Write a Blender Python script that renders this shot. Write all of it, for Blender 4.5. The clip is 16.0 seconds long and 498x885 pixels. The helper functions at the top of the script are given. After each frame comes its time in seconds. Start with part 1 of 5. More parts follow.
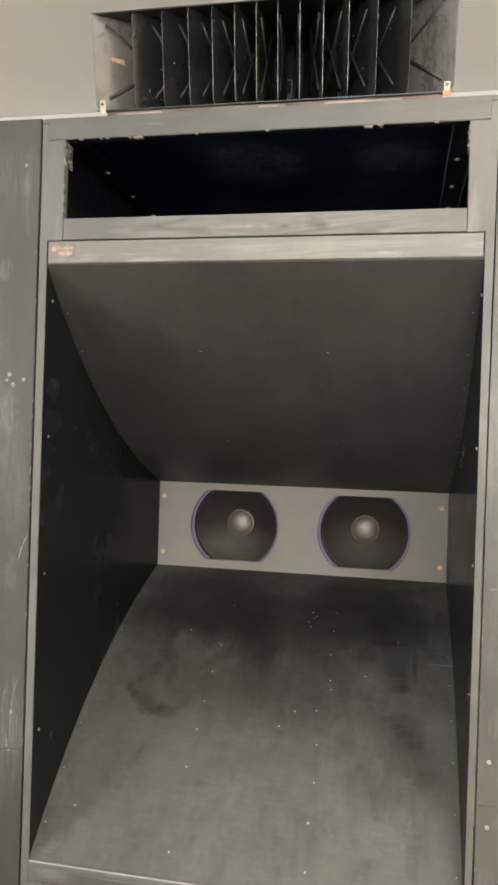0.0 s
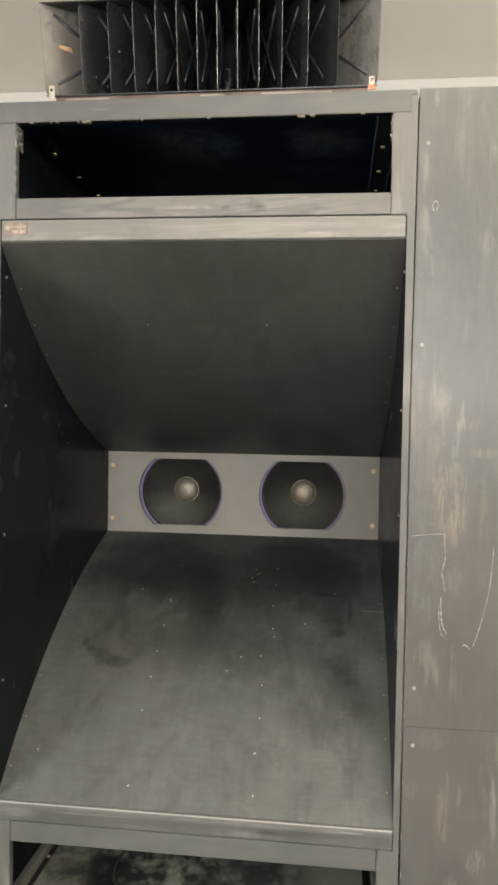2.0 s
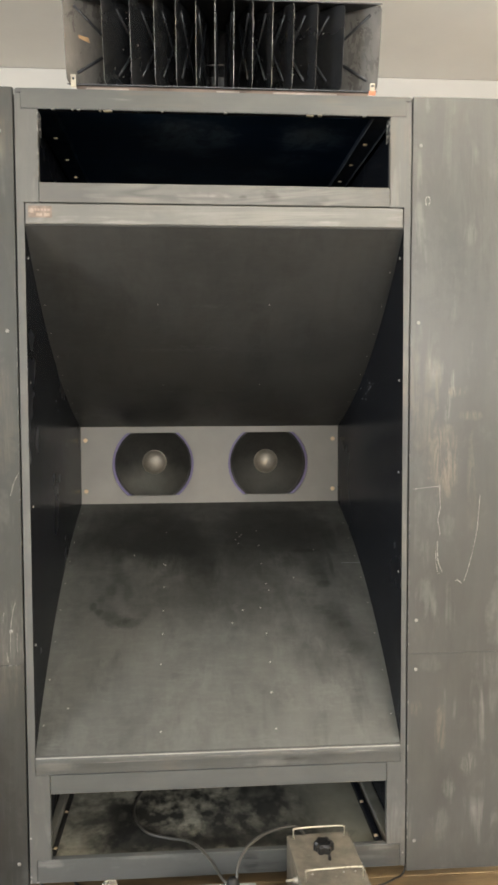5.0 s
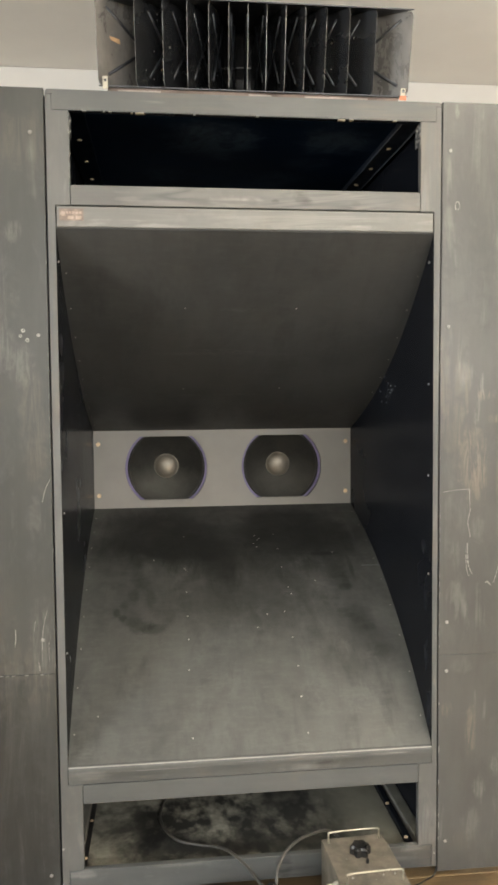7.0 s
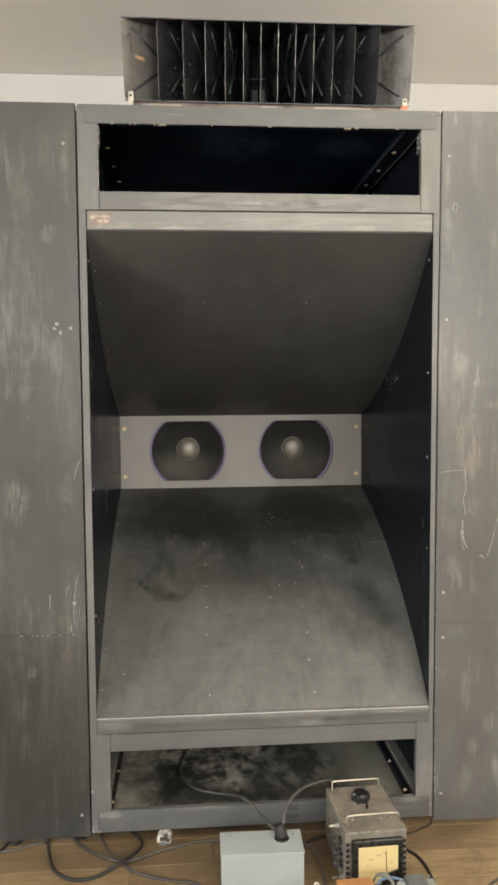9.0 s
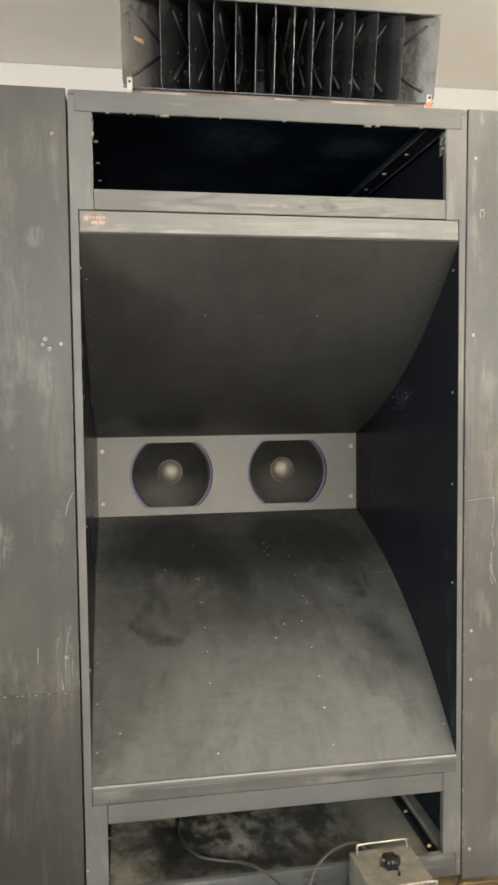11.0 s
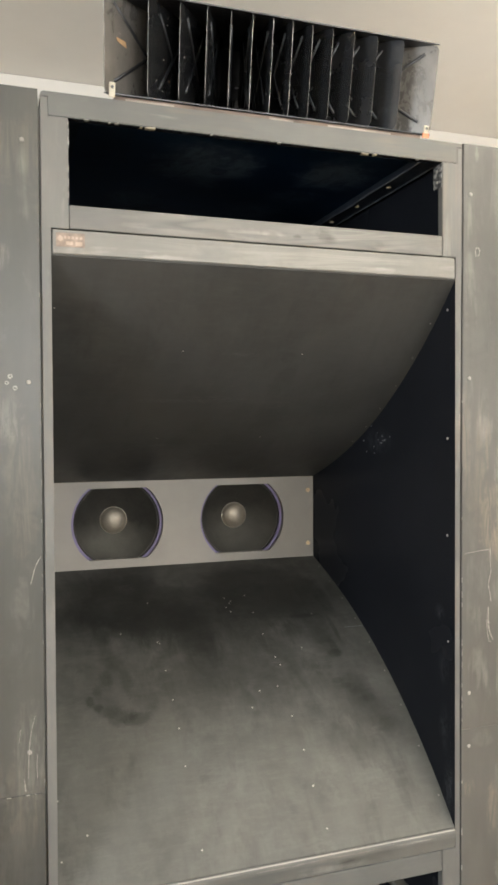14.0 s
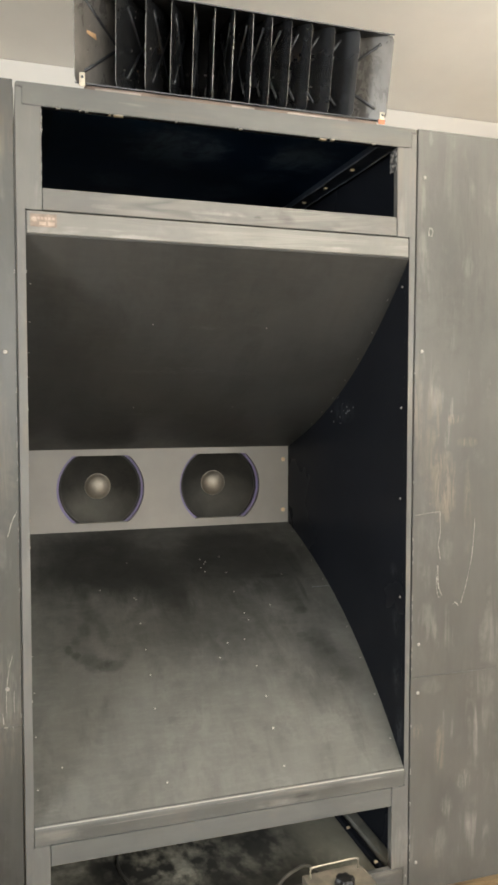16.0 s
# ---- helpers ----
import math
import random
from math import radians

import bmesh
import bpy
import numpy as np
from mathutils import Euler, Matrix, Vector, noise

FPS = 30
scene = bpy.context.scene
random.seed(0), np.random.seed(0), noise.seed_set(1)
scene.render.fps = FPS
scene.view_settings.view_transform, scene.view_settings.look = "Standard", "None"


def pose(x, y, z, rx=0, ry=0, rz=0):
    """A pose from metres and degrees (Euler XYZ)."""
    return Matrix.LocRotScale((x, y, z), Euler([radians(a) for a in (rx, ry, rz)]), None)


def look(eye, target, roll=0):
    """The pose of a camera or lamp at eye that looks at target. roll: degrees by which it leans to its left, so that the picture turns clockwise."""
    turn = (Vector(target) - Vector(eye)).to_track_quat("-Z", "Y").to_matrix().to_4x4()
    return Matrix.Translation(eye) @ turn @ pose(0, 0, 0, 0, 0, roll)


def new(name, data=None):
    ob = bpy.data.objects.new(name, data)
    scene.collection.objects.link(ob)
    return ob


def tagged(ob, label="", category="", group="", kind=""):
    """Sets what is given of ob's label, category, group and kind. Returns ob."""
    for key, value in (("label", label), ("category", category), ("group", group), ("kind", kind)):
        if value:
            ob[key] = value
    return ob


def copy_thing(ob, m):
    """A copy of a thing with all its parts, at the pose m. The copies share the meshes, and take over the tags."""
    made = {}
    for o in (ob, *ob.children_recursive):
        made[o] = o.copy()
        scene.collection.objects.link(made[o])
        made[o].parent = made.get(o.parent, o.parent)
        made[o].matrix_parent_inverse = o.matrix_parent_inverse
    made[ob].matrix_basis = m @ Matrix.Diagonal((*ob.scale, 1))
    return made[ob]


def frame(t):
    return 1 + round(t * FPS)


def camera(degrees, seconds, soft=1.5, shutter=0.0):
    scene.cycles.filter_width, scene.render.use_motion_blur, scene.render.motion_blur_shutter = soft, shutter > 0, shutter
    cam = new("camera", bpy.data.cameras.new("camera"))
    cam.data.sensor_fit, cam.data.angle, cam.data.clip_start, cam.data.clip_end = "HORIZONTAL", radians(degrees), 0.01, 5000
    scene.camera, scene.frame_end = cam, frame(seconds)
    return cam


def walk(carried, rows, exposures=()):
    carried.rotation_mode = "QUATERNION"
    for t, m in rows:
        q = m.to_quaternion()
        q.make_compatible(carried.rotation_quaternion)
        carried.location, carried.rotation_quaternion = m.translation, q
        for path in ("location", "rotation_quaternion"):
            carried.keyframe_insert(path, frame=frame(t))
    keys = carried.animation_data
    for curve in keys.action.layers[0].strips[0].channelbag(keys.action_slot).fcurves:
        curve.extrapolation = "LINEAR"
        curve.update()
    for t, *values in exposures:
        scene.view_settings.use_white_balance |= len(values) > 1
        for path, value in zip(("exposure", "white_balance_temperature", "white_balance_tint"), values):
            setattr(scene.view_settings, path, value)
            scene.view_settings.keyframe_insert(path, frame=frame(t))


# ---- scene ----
cam = camera(36.1, 16.0, soft=3.0)
PATH = [
    (0, (0.339, -1.699, 1.407), (-0.049, 0.263, 1.4), 1.8),
    (0.5, (0.42, -1.757, 1.389), (0.009, 0.2, 1.371), 1.2),
    (1, (0.446, -1.787, 1.369), (0.052, 0.173, 1.327), 0.9),
    (1.5, (0.425, -1.821, 1.363), (0.078, 0.148, 1.313), 0.8),
    (2, (0.351, -1.856, 1.372), (0.121, 0.13, 1.315), 1.0),
    (2.5, (0.19, -1.897, 1.373), (0.038, 0.096, 1.309), 1.0),
    (3, (0.09, -1.936, 1.361), (0.021, 0.061, 1.287), 0.9),
    (3.5, (0.083, -1.997, 1.352), (0.069, 0.001, 1.262), 0.6),
    (6, (-0.196, -2.064, 1.35), (0.029, -0.08, 1.237), -0.5),
    (6.5, (-0.227, -2.041, 1.353), (0.011, -0.058, 1.24), -0.5),
    (7, (-0.236, -2.038, 1.363), (-0.014, -0.054, 1.252), -0.5),
    (7.5, (-0.228, -2.071, 1.362), (-0.032, -0.084, 1.247), -0.4),
    (8, (-0.222, -2.139, 1.369), (-0.051, -0.15, 1.247), -0.5),
    (8.5, (-0.22, -2.195, 1.363), (-0.068, -0.205, 1.225), -0.4),
    (9, (-0.216, -2.236, 1.358), (-0.063, -0.247, 1.218), -0.4),
    (11.5, (-0.423, -1.887, 1.409), (-0.05, 0.075, 1.304), -0.7),
    (12, (-0.41, -1.812, 1.413), (0.01, 0.141, 1.336), -0.8),
    (12.5, (-0.436, -1.758, 1.418), (0.049, 0.182, 1.369), -0.9),
    (13, (-0.529, -1.701, 1.432), (0.013, 0.224, 1.391), -0.8),
    (13.5, (-0.592, -1.69, 1.436), (0.0, 0.22, 1.395), -0.6),
    (14, (-0.619, -1.707, 1.44), (0.006, 0.192, 1.395), -0.3),
    (14.5, (-0.651, -1.728, 1.432), (0.001, 0.162, 1.374), 0.0),
    (15, (-0.673, -1.749, 1.432), (-0.008, 0.137, 1.368), 0.2),
    (15.5, (-0.643, -1.793, 1.422), (0.005, 0.098, 1.339), 0.2),
    (16, (-0.554, -1.881, 1.413), (0.051, 0.023, 1.313), -0.0),
]
EXPOSURES = [(0.0, 0.10, 6480, 9), (3.0, 0.0, 6440, 8), (6.0, -0.02, 6460, 8), (9.0, -0.02, 6500, 9), (11.5, 0.12, 6440, 8), (14.5, 0.17, 6450, 8.5), (16.0, 0.15, 6500, 8)]
walk(cam, [(t, look(eye, target, roll)) for t, eye, target, roll in PATH], EXPOSURES)

# ---- light ----
world = bpy.data.worlds.new("world")
scene.world = world
world.use_nodes = True
wn = world.node_tree.nodes
sky = wn.new("ShaderNodeTexSky")
sky.sky_type, sky.sun_disc = "NISHITA", False
sky.sun_elevation, sky.sun_rotation = radians(35), radians(250)
world.node_tree.links.new(sky.outputs["Color"], wn["Background"].inputs["Color"])
wn["Background"].inputs["Strength"].default_value = 0.1


def area_lamp(name, at, target, sx, sy, watts, colour):
    data = bpy.data.lights.new(name, "AREA")
    data.shape, data.size, data.size_y, data.energy, data.color = "RECTANGLE", sx, sy, watts, colour
    ob = new(name, data)
    ob.matrix_world = look(at, target)
    return ob


# two added daylight lamps, set in unseen openings behind the viewpoint
area_lamp("window_daylight", (-4.52, -3.1, 1.6), (0.4, 0.0, 1.2), 1.7, 1.5, 128, (0.88, 0.94, 1.0))
area_lamp("window_daylight", (0.75, -4.5, 1.9), (0.3, 0.0, 1.3), 3.2, 0.95, 138, (1.0, 0.975, 0.94))
# an added, unseen lamp throws light up; a small uplight behind the wing makes the glow on the ceiling
area_lamp("pendant_up_light", (1.05, -1.2, 2.3), (1.05, -1.2, 3.0), 1.3, 0.4, 54, (1.0, 0.93, 0.83))
area_lamp("uplight", (1.2, 0.45, 2.03), (1.18, 0.45, 3.0), 0.2, 0.2, 1.0, (1.0, 0.96, 0.88))


# ---- materials ----
class Mat:
    """A node material with a Principled shader and short-hands for its nodes."""

    def __init__(self, name, rough=0.5, metal=0.0, spec=0.5):
        self.m = bpy.data.materials.new(name)
        self.m.use_nodes = True
        self.t = self.m.node_tree
        self.b = self.t.nodes["Principled BSDF"]
        self.b.inputs["Roughness"].default_value = rough
        self.b.inputs["Metallic"].default_value = metal
        self.b.inputs["Specular IOR Level"].default_value = spec
        self.geo = None

    def n(self, kind, **sockets):
        node = self.t.nodes.new("ShaderNode" + kind)
        for k, v in sockets.items():
            node.inputs[k.replace("_", " ")].default_value = v
        return node

    def link(self, a, b):
        self.t.links.new(a, b)

    def place(self, sx, sy, sz):
        """The world's place, stretched."""
        if self.geo is None:
            self.geo = self.n("NewGeometry")
        mp = self.n("Mapping")
        mp.inputs["Scale"].default_value = (sx, sy, sz)
        self.link(self.geo.outputs["Position"], mp.inputs["Vector"])
        return mp.outputs["Vector"]

    def noise(self, scale, stretch=(1, 1, 1), detail=6.0, rough=0.6, distort=0.0):
        t = self.n("TexNoise", Scale=scale, Detail=detail, Roughness=rough, Distortion=distort)
        self.link(self.place(*stretch), t.inputs["Vector"])
        return t.outputs["Fac"]

    def ramp(self, fac, *stops):
        r = self.n("ValToRGB")
        e = r.color_ramp.elements
        while len(e) < len(stops):
            e.new(0.5)
        for el, (p, c) in zip(e, stops):
            el.position = p
            el.color = (*(c if isinstance(c, tuple) else (c, c, c)), 1)
        self.link(fac, r.inputs["Fac"])
        return r.outputs["Color"]

    def mix(self, fac, a, b, mode="MIX"):
        x = self.n("Mix")
        x.data_type, x.blend_type = "RGBA", mode
        for s, v in (("Factor_Float", fac), ("A_Color", a), ("B_Color", b)):
            sock = next(i for i in x.inputs if i.identifier == s)
            if isinstance(v, (int, float)):
                sock.default_value = v
            elif isinstance(v, tuple):
                sock.default_value = (*v, 1)
            else:
                self.link(v, sock)
        return next(o for o in x.outputs if o.identifier == "Result_Color")

    def oval(self, centre, radii):
        """1 at the centre, 0 outside an oval."""
        if self.geo is None:
            self.geo = self.n("NewGeometry")
        mp = self.n("Mapping")
        mp.vector_type = "TEXTURE"
        mp.inputs["Location"].default_value, mp.inputs["Scale"].default_value = centre, radii
        self.link(self.geo.outputs["Position"], mp.inputs["Vector"])
        ln = self.n("VectorMath")
        ln.operation = "LENGTH"
        self.link(mp.outputs["Vector"], ln.inputs[0])
        return self.fall(ln.outputs["Value"], 0.3, 1.2)

    def blot(self, centre, radii, edge=0.16, wobble=0.9, scale=11.0, stretch=(1, 1, 1)):
        """A stain: 1 inside an uneven oval round centre, 0 outside."""
        if self.geo is None:
            self.geo = self.n("NewGeometry")
        mp = self.n("Mapping")
        mp.vector_type = "TEXTURE"
        mp.inputs["Location"].default_value, mp.inputs["Scale"].default_value = centre, radii
        self.link(self.geo.outputs["Position"], mp.inputs["Vector"])
        ln = self.n("VectorMath")
        ln.operation = "LENGTH"
        self.link(mp.outputs["Vector"], ln.inputs[0])
        add = self.n("Math")
        add.operation = "MULTIPLY_ADD"
        self.link(self.noise(scale, stretch=stretch, detail=8, rough=0.68, distort=0.6), add.inputs[0])
        add.inputs[1].default_value = wobble * 2
        self.link(ln.outputs["Value"], add.inputs[2])
        return self.fall(add.outputs[0], 1 + wobble - edge, 1 + wobble + edge)

    def times(self, a, b):
        k = self.n("Math")
        k.operation = "MULTIPLY"
        for i, v in enumerate((a, b)):
            if isinstance(v, (int, float)):
                k.inputs[i].default_value = v
            else:
                self.link(v, k.inputs[i])
        return k.outputs[0]

    def fall(self, value, a, b):
        mr = self.n("MapRange")
        mr.inputs["From Min"].default_value, mr.inputs["From Max"].default_value = a, b
        mr.inputs["To Min"].default_value, mr.inputs["To Max"].default_value = 1.0, 0.0
        self.link(value, mr.inputs["Value"])
        return mr.outputs["Result"]

    def colour(self, c):
        if isinstance(c, tuple):
            self.b.inputs["Base Color"].default_value = (*c, 1)
        else:
            self.link(c, self.b.inputs["Base Color"])
        return self

    def roughness(self, fac):
        self.link(fac, self.b.inputs["Roughness"])
        return self

    def bump(self, fac, strength=0.3, distance=0.002):
        b = self.n("Bump", Strength=strength, Distance=distance)
        self.link(fac, b.inputs["Height"])
        self.link(b.outputs["Normal"], self.b.inputs["Normal"])
        return self


def painted_board(name, dark, light, rub, stretch, rubs=0.62, rough=(0.4, 0.6), warm=(0.25, 0.19, 0.13), streak=0.3, bare_at=0.6, knots=0.0, mottle=0.45, zones=(), zone_strength=1.0, haze=0.4):
    """Thin grey paint brushed over wood: soft blotches, faint streaks along the board, chalky rubbed marks, places worn to the wood."""
    m = Mat(name)
    soft = tuple(0.42 + 0.38 * v for v in stretch)
    broad = m.noise(2.6, stretch=(1, 1, 0.7), detail=6, rough=0.62)
    fine = m.noise(26, stretch=tuple(max(v, 0.12) for v in stretch), detail=10, rough=0.75, distort=0.6)
    c = m.mix(m.ramp(broad, (0.3, 0.0), (0.7, 1.0)), dark, light)
    c = m.mix(m.ramp(fine, (0.42, 0.0), (0.78, streak)), c, rub)
    c = m.mix(m.ramp(m.noise(7.0, stretch=soft, detail=6, rough=0.65), (0.52, 0.0), (0.82, haze)), c, rub)
    c = m.mix(m.ramp(m.noise(5.0, stretch=soft, detail=5), (0.46, 0.0), (0.72, mottle)), c, tuple(0.62 * v for v in dark))
    c = m.mix(m.ramp(m.noise(17.0, stretch=soft, detail=8, rough=0.72, distort=0.6), (0.56, 0.0), (0.76, mottle * 0.55)), c, tuple(1.25 * v for v in rub))
    patches = m.noise(4.5, stretch=(1, 1, 0.8), detail=5)
    scrapes = m.noise(30, stretch=tuple(0.5 * v + 0.05 for v in stretch), detail=7, rough=0.6, distort=0.8)
    both = m.mix(1.0, m.ramp(patches, (0.5, 0.0), (0.68, 1.0)), m.ramp(scrapes, (rubs - 0.07, 0.0), (rubs + 0.08, 1.0)), "MULTIPLY")
    c = m.mix(m.ramp(both, (0.05, 0.0), (0.9, 0.6)), c, tuple(min(1, 1.75 * v) for v in rub))
    bare = m.mix(1.0, m.ramp(m.noise(2.7, detail=3), (bare_at - 0.06, 0.0), (bare_at + 0.1, 1.0)), m.ramp(m.noise(40, stretch=stretch), (0.42, 0.0), (0.7, 0.65)), "MULTIPLY")
    c = m.mix(bare, c, warm)
    if knots:
        w = m.noise(3.2, stretch=(0.55, 1, 6.0), detail=3, rough=0.5, distort=0.9)
        w = m.ramp(w, (0.3, 0.2), (0.36, 1.0), (0.41, 0.1), (0.46, 0.9), (0.5, 0.2), (0.55, 1.0), (0.6, 0.1), (0.68, 0.8))
        where = m.ramp(m.noise(1.9, stretch=(1, 0.2, 0.2), detail=2), (0.44, 0.0), (0.56, knots))
        c = m.mix(where, c, m.mix(w, tuple(0.8 * v for v in dark), tuple(1.2 * v for v in rub)))
    # zones tint worn places, grime and the left wing's painted shade
    for centre, radii, strength, tint, grain in zones:
        worn = m.ramp(m.noise(grain, stretch=(stretch[0], stretch[1], max(stretch[2], 0.2)), detail=9, rough=0.75, distort=0.9), (0.44, 0.05), (0.58, 1.0))
        c = m.mix(m.times(m.times(m.blot(centre, radii, 0.35, 1.0, 26.0), worn), strength * zone_strength), c, tint)
    m.colour(c).roughness(m.ramp(fine, (0.3, rough[0]), (0.7, rough[1])))
    return m.bump(fine, 0.2, 0.0012).m


UP, ACROSS, ALONG = (1.6, 1.6, 0.07), (0.07, 1.6, 1.6), (1.6, 0.07, 1.6)
SAND = (0.27, 0.222, 0.175)
PALE, CHALK, TAN, RUST, GRIME_SHADE = (0.24, 0.234, 0.214), (0.33, 0.325, 0.305), (0.2, 0.175, 0.14), (0.1, 0.094, 0.082), (0.032, 0.032, 0.03)
wing_left_zones = [((x, 0, z), (rx, 0.3, rz), k, tint, g) for x, z, rx, rz, k, tint, g in (
    (-0.722, 1.039, 0.03, 0.06, 0.7, PALE, 60), (-0.723, 0.424, 0.018, 0.035, 0.7, CHALK, 60), (-0.705, 0.296, 0.02, 0.045, 0.75, PALE, 60), (-0.688, 0.528, 0.015, 0.03, 0.6, CHALK, 60),
    (-0.735, 1.55, 0.03, 0.08, 0.4, PALE, 46), (-0.65, 1.51, 0.03, 0.06, 0.45, PALE, 46), (-0.61, 1.8, 0.02, 0.025, 0.5, PALE, 60), (-0.687, 1.9, 0.03, 0.08, 0.4, TAN, 30),
    (-0.6, 1.46, 0.03, 0.05, 0.45, PALE, 40), (-0.72, 1.6, 0.09, 0.2, 0.3, PALE, 44), (-0.57, 1.3, 0.03, 0.14, 0.4, TAN, 22), (-0.58, 2.03, 0.07, 0.06, 0.35, TAN, 20),
    # dark smudges low on the board, strengthened to paint in its shade
    (-0.62, 0.62, 0.1, 0.09, 0.35, TAN, 26), (-0.56, 0.72, 0.03, 0.1, 0.4, PALE, 50), (-0.68, 0.58, 0.09, 0.3, 0.3, RUST, 20), (-0.66, 0.27, 0.11, 0.34, 1.0, GRIME_SHADE, 7), (-0.75, 0.3, 0.08, 0.36, 1.0, GRIME_SHADE, 9), (-0.7, 0.12, 0.16, 0.16, 0.9, GRIME_SHADE, 8), (-0.59, 0.16, 0.08, 0.18, 0.7, GRIME_SHADE, 10), (-0.78, 0.5, 0.08, 0.2, 0.8, GRIME_SHADE, 8))]
wing_right_zones = [((x, 0, z), (rx, 0.3, rz), k, tint, g) for x, z, rx, rz, k, tint, g in (
    (0.578, 1.43, 0.014, 0.06, 0.5, TAN, 44), (0.601, 1.4, 0.008, 0.06, 0.9, TAN, 40), (0.535, 1.42, 0.012, 0.1, 0.7, TAN, 40), (0.65, 1.371, 0.022, 0.012, 0.9, SAND, 60), (0.645, 1.395, 0.006, 0.03, 0.8, PALE, 60), (0.695, 1.305, 0.03, 0.012, 0.8, TAN, 50),
    (0.62, 1.18, 0.035, 0.09, 0.65, SAND, 44), (0.64, 1.14, 0.02, 0.06, 0.5, SAND, 44), (0.58, 1.24, 0.02, 0.1, 0.6, TAN, 34), (0.557, 1.3, 0.03, 0.08, 0.4, TAN, 30), (0.7, 1.12, 0.012, 0.1, 0.6, TAN, 40), (0.63, 1.33, 0.008, 0.05, 0.7, PALE, 60),
    (0.585, 1.04, 0.02, 0.05, 0.3, PALE, 44), (0.635, 1.0, 0.015, 0.04, 0.45, PALE, 40), (0.688, 1.798, 0.016, 0.03, 0.6, PALE, 50), (0.545, 1.78, 0.012, 0.03, 0.5, PALE, 50), (0.567, 2.14, 0.006, 0.02, 0.7, CHALK, 60), (0.66, 2.09, 0.06, 0.04, 0.35, RUST, 20),
    (0.618, 0.42, 0.014, 0.06, 0.7, SAND, 46), (0.7, 0.322, 0.02, 0.03, 0.8, PALE, 50), (0.548, 0.485, 0.014, 0.02, 0.8, SAND, 60), (0.645, 0.252, 0.016, 0.03, 0.7, PALE, 50), (0.622, 0.149, 0.025, 0.04, 0.45, PALE, 40),
    (0.588, 0.61, 0.03, 0.02, 0.25, PALE, 40), (0.755, 0.6, 0.04, 0.04, 0.4, PALE, 36), (0.57, 0.93, 0.012, 0.04, 0.4, PALE, 50), (0.6, 0.77, 0.008, 0.02, 0.5, PALE, 50),
    (0.72, 1.95, 0.22, 0.3, 0.6, (0.062, 0.0635, 0.06), 5), (0.62, 1.7, 0.12, 0.14, 0.4, (0.066, 0.067, 0.063), 8))]
WINGS = dict(rough=(0.32, 0.46), bare_at=0.74, streak=0.2, haze=0.2, warm=(0.165, 0.148, 0.12), mottle=0.42, zone_strength=0.75)
# left wing and its lower board: darker paint holds the shade there
wing_paint_left_shaded = painted_board("wing_paint_left_shaded", (0.058, 0.0605, 0.057), (0.081, 0.083, 0.0775), (0.13, 0.1305, 0.12), UP, 0.56, zones=wing_left_zones, **WINGS)
wing_paint_low_shaded = painted_board("wing_paint_low_shaded", (0.053, 0.0552, 0.0522), (0.074, 0.0762, 0.0712), (0.12, 0.1205, 0.111), UP, 0.56, zones=wing_left_zones, **WINGS)
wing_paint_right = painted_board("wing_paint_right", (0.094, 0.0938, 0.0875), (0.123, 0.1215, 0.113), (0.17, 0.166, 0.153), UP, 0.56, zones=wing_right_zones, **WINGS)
frame_paint = painted_board("frame_paint", (0.1, 0.106, 0.102), (0.133, 0.135, 0.128), (0.175, 0.175, 0.164), ACROSS, 0.66)
base_paint = painted_board("base_paint", (0.088, 0.093, 0.092), (0.115, 0.118, 0.114), (0.16, 0.16, 0.152), ACROSS, 0.6, mottle=0.7,
                           zones=[((x, 0, z), (rx, 0.3, rz), k, tint, 14) for x, z, rx, rz, k, tint in ((0.08, 0.068, 0.02, 0.03, 0.8, (0.02, 0.02, 0.02)), (0.13, 0.05, 0.06, 0.02, 0.5, (0.03, 0.03, 0.03)), (0.45, 0.085, 0.03, 0.012, 0.7, (0.3, 0.295, 0.28)),
                           (0.4, 0.06, 0.05, 0.008, 0.5, (0.24, 0.238, 0.225)), (-0.47, 0.085, 0.03, 0.012, 0.6, (0.28, 0.275, 0.26)), (-0.2, 0.09, 0.08, 0.006, 0.6, (0.24, 0.236, 0.22)))])
rail_paint = painted_board("rail_paint", (0.115, 0.117, 0.112), (0.15, 0.147, 0.138), (0.2, 0.195, 0.178), ACROSS, 0.62, knots=0.8,
                           zones=[((x, 0, z), (rx, 0.3, rz), k, tint, 18) for x, z, rx, rz, k, tint in ((0.16, 1.895, 0.3, 0.2, 0.35, (0.22, 0.215, 0.2)), (0.005, 1.886, 0.013, 0.009, 1.0, (0.035, 0.033, 0.03)), (0.003, 1.886, 0.03, 0.012, 0.5, (0.3, 0.29, 0.27)),
                           (0.068, 1.888, 0.009, 0.006, 0.6, (0.07, 0.066, 0.06)), (0.155, 1.885, 0.016, 0.014, 0.5, (0.09, 0.085, 0.078)), (0.288, 1.886, 0.012, 0.008, 0.4, (0.09, 0.085, 0.078)), (-0.05, 1.885, 0.05, 0.012, 0.4, (0.32, 0.31, 0.285)), (-0.215, 1.88, 0.06, 0.006, 0.5, (0.26, 0.25, 0.23)), (-0.32, 1.887, 0.03, 0.007, 0.4, (0.28, 0.272, 0.25)), (0.14, 1.895, 0.02, 0.02, 0.6, (0.08, 0.076, 0.07)))])
stile_paint = painted_board("stile_paint", (0.1, 0.106, 0.102), (0.133, 0.135, 0.128), (0.175, 0.175, 0.164), UP, 0.66)
edge_paint = painted_board("edge_paint", (0.118, 0.122, 0.116), (0.156, 0.156, 0.147), (0.22, 0.214, 0.2), UP, 0.6)
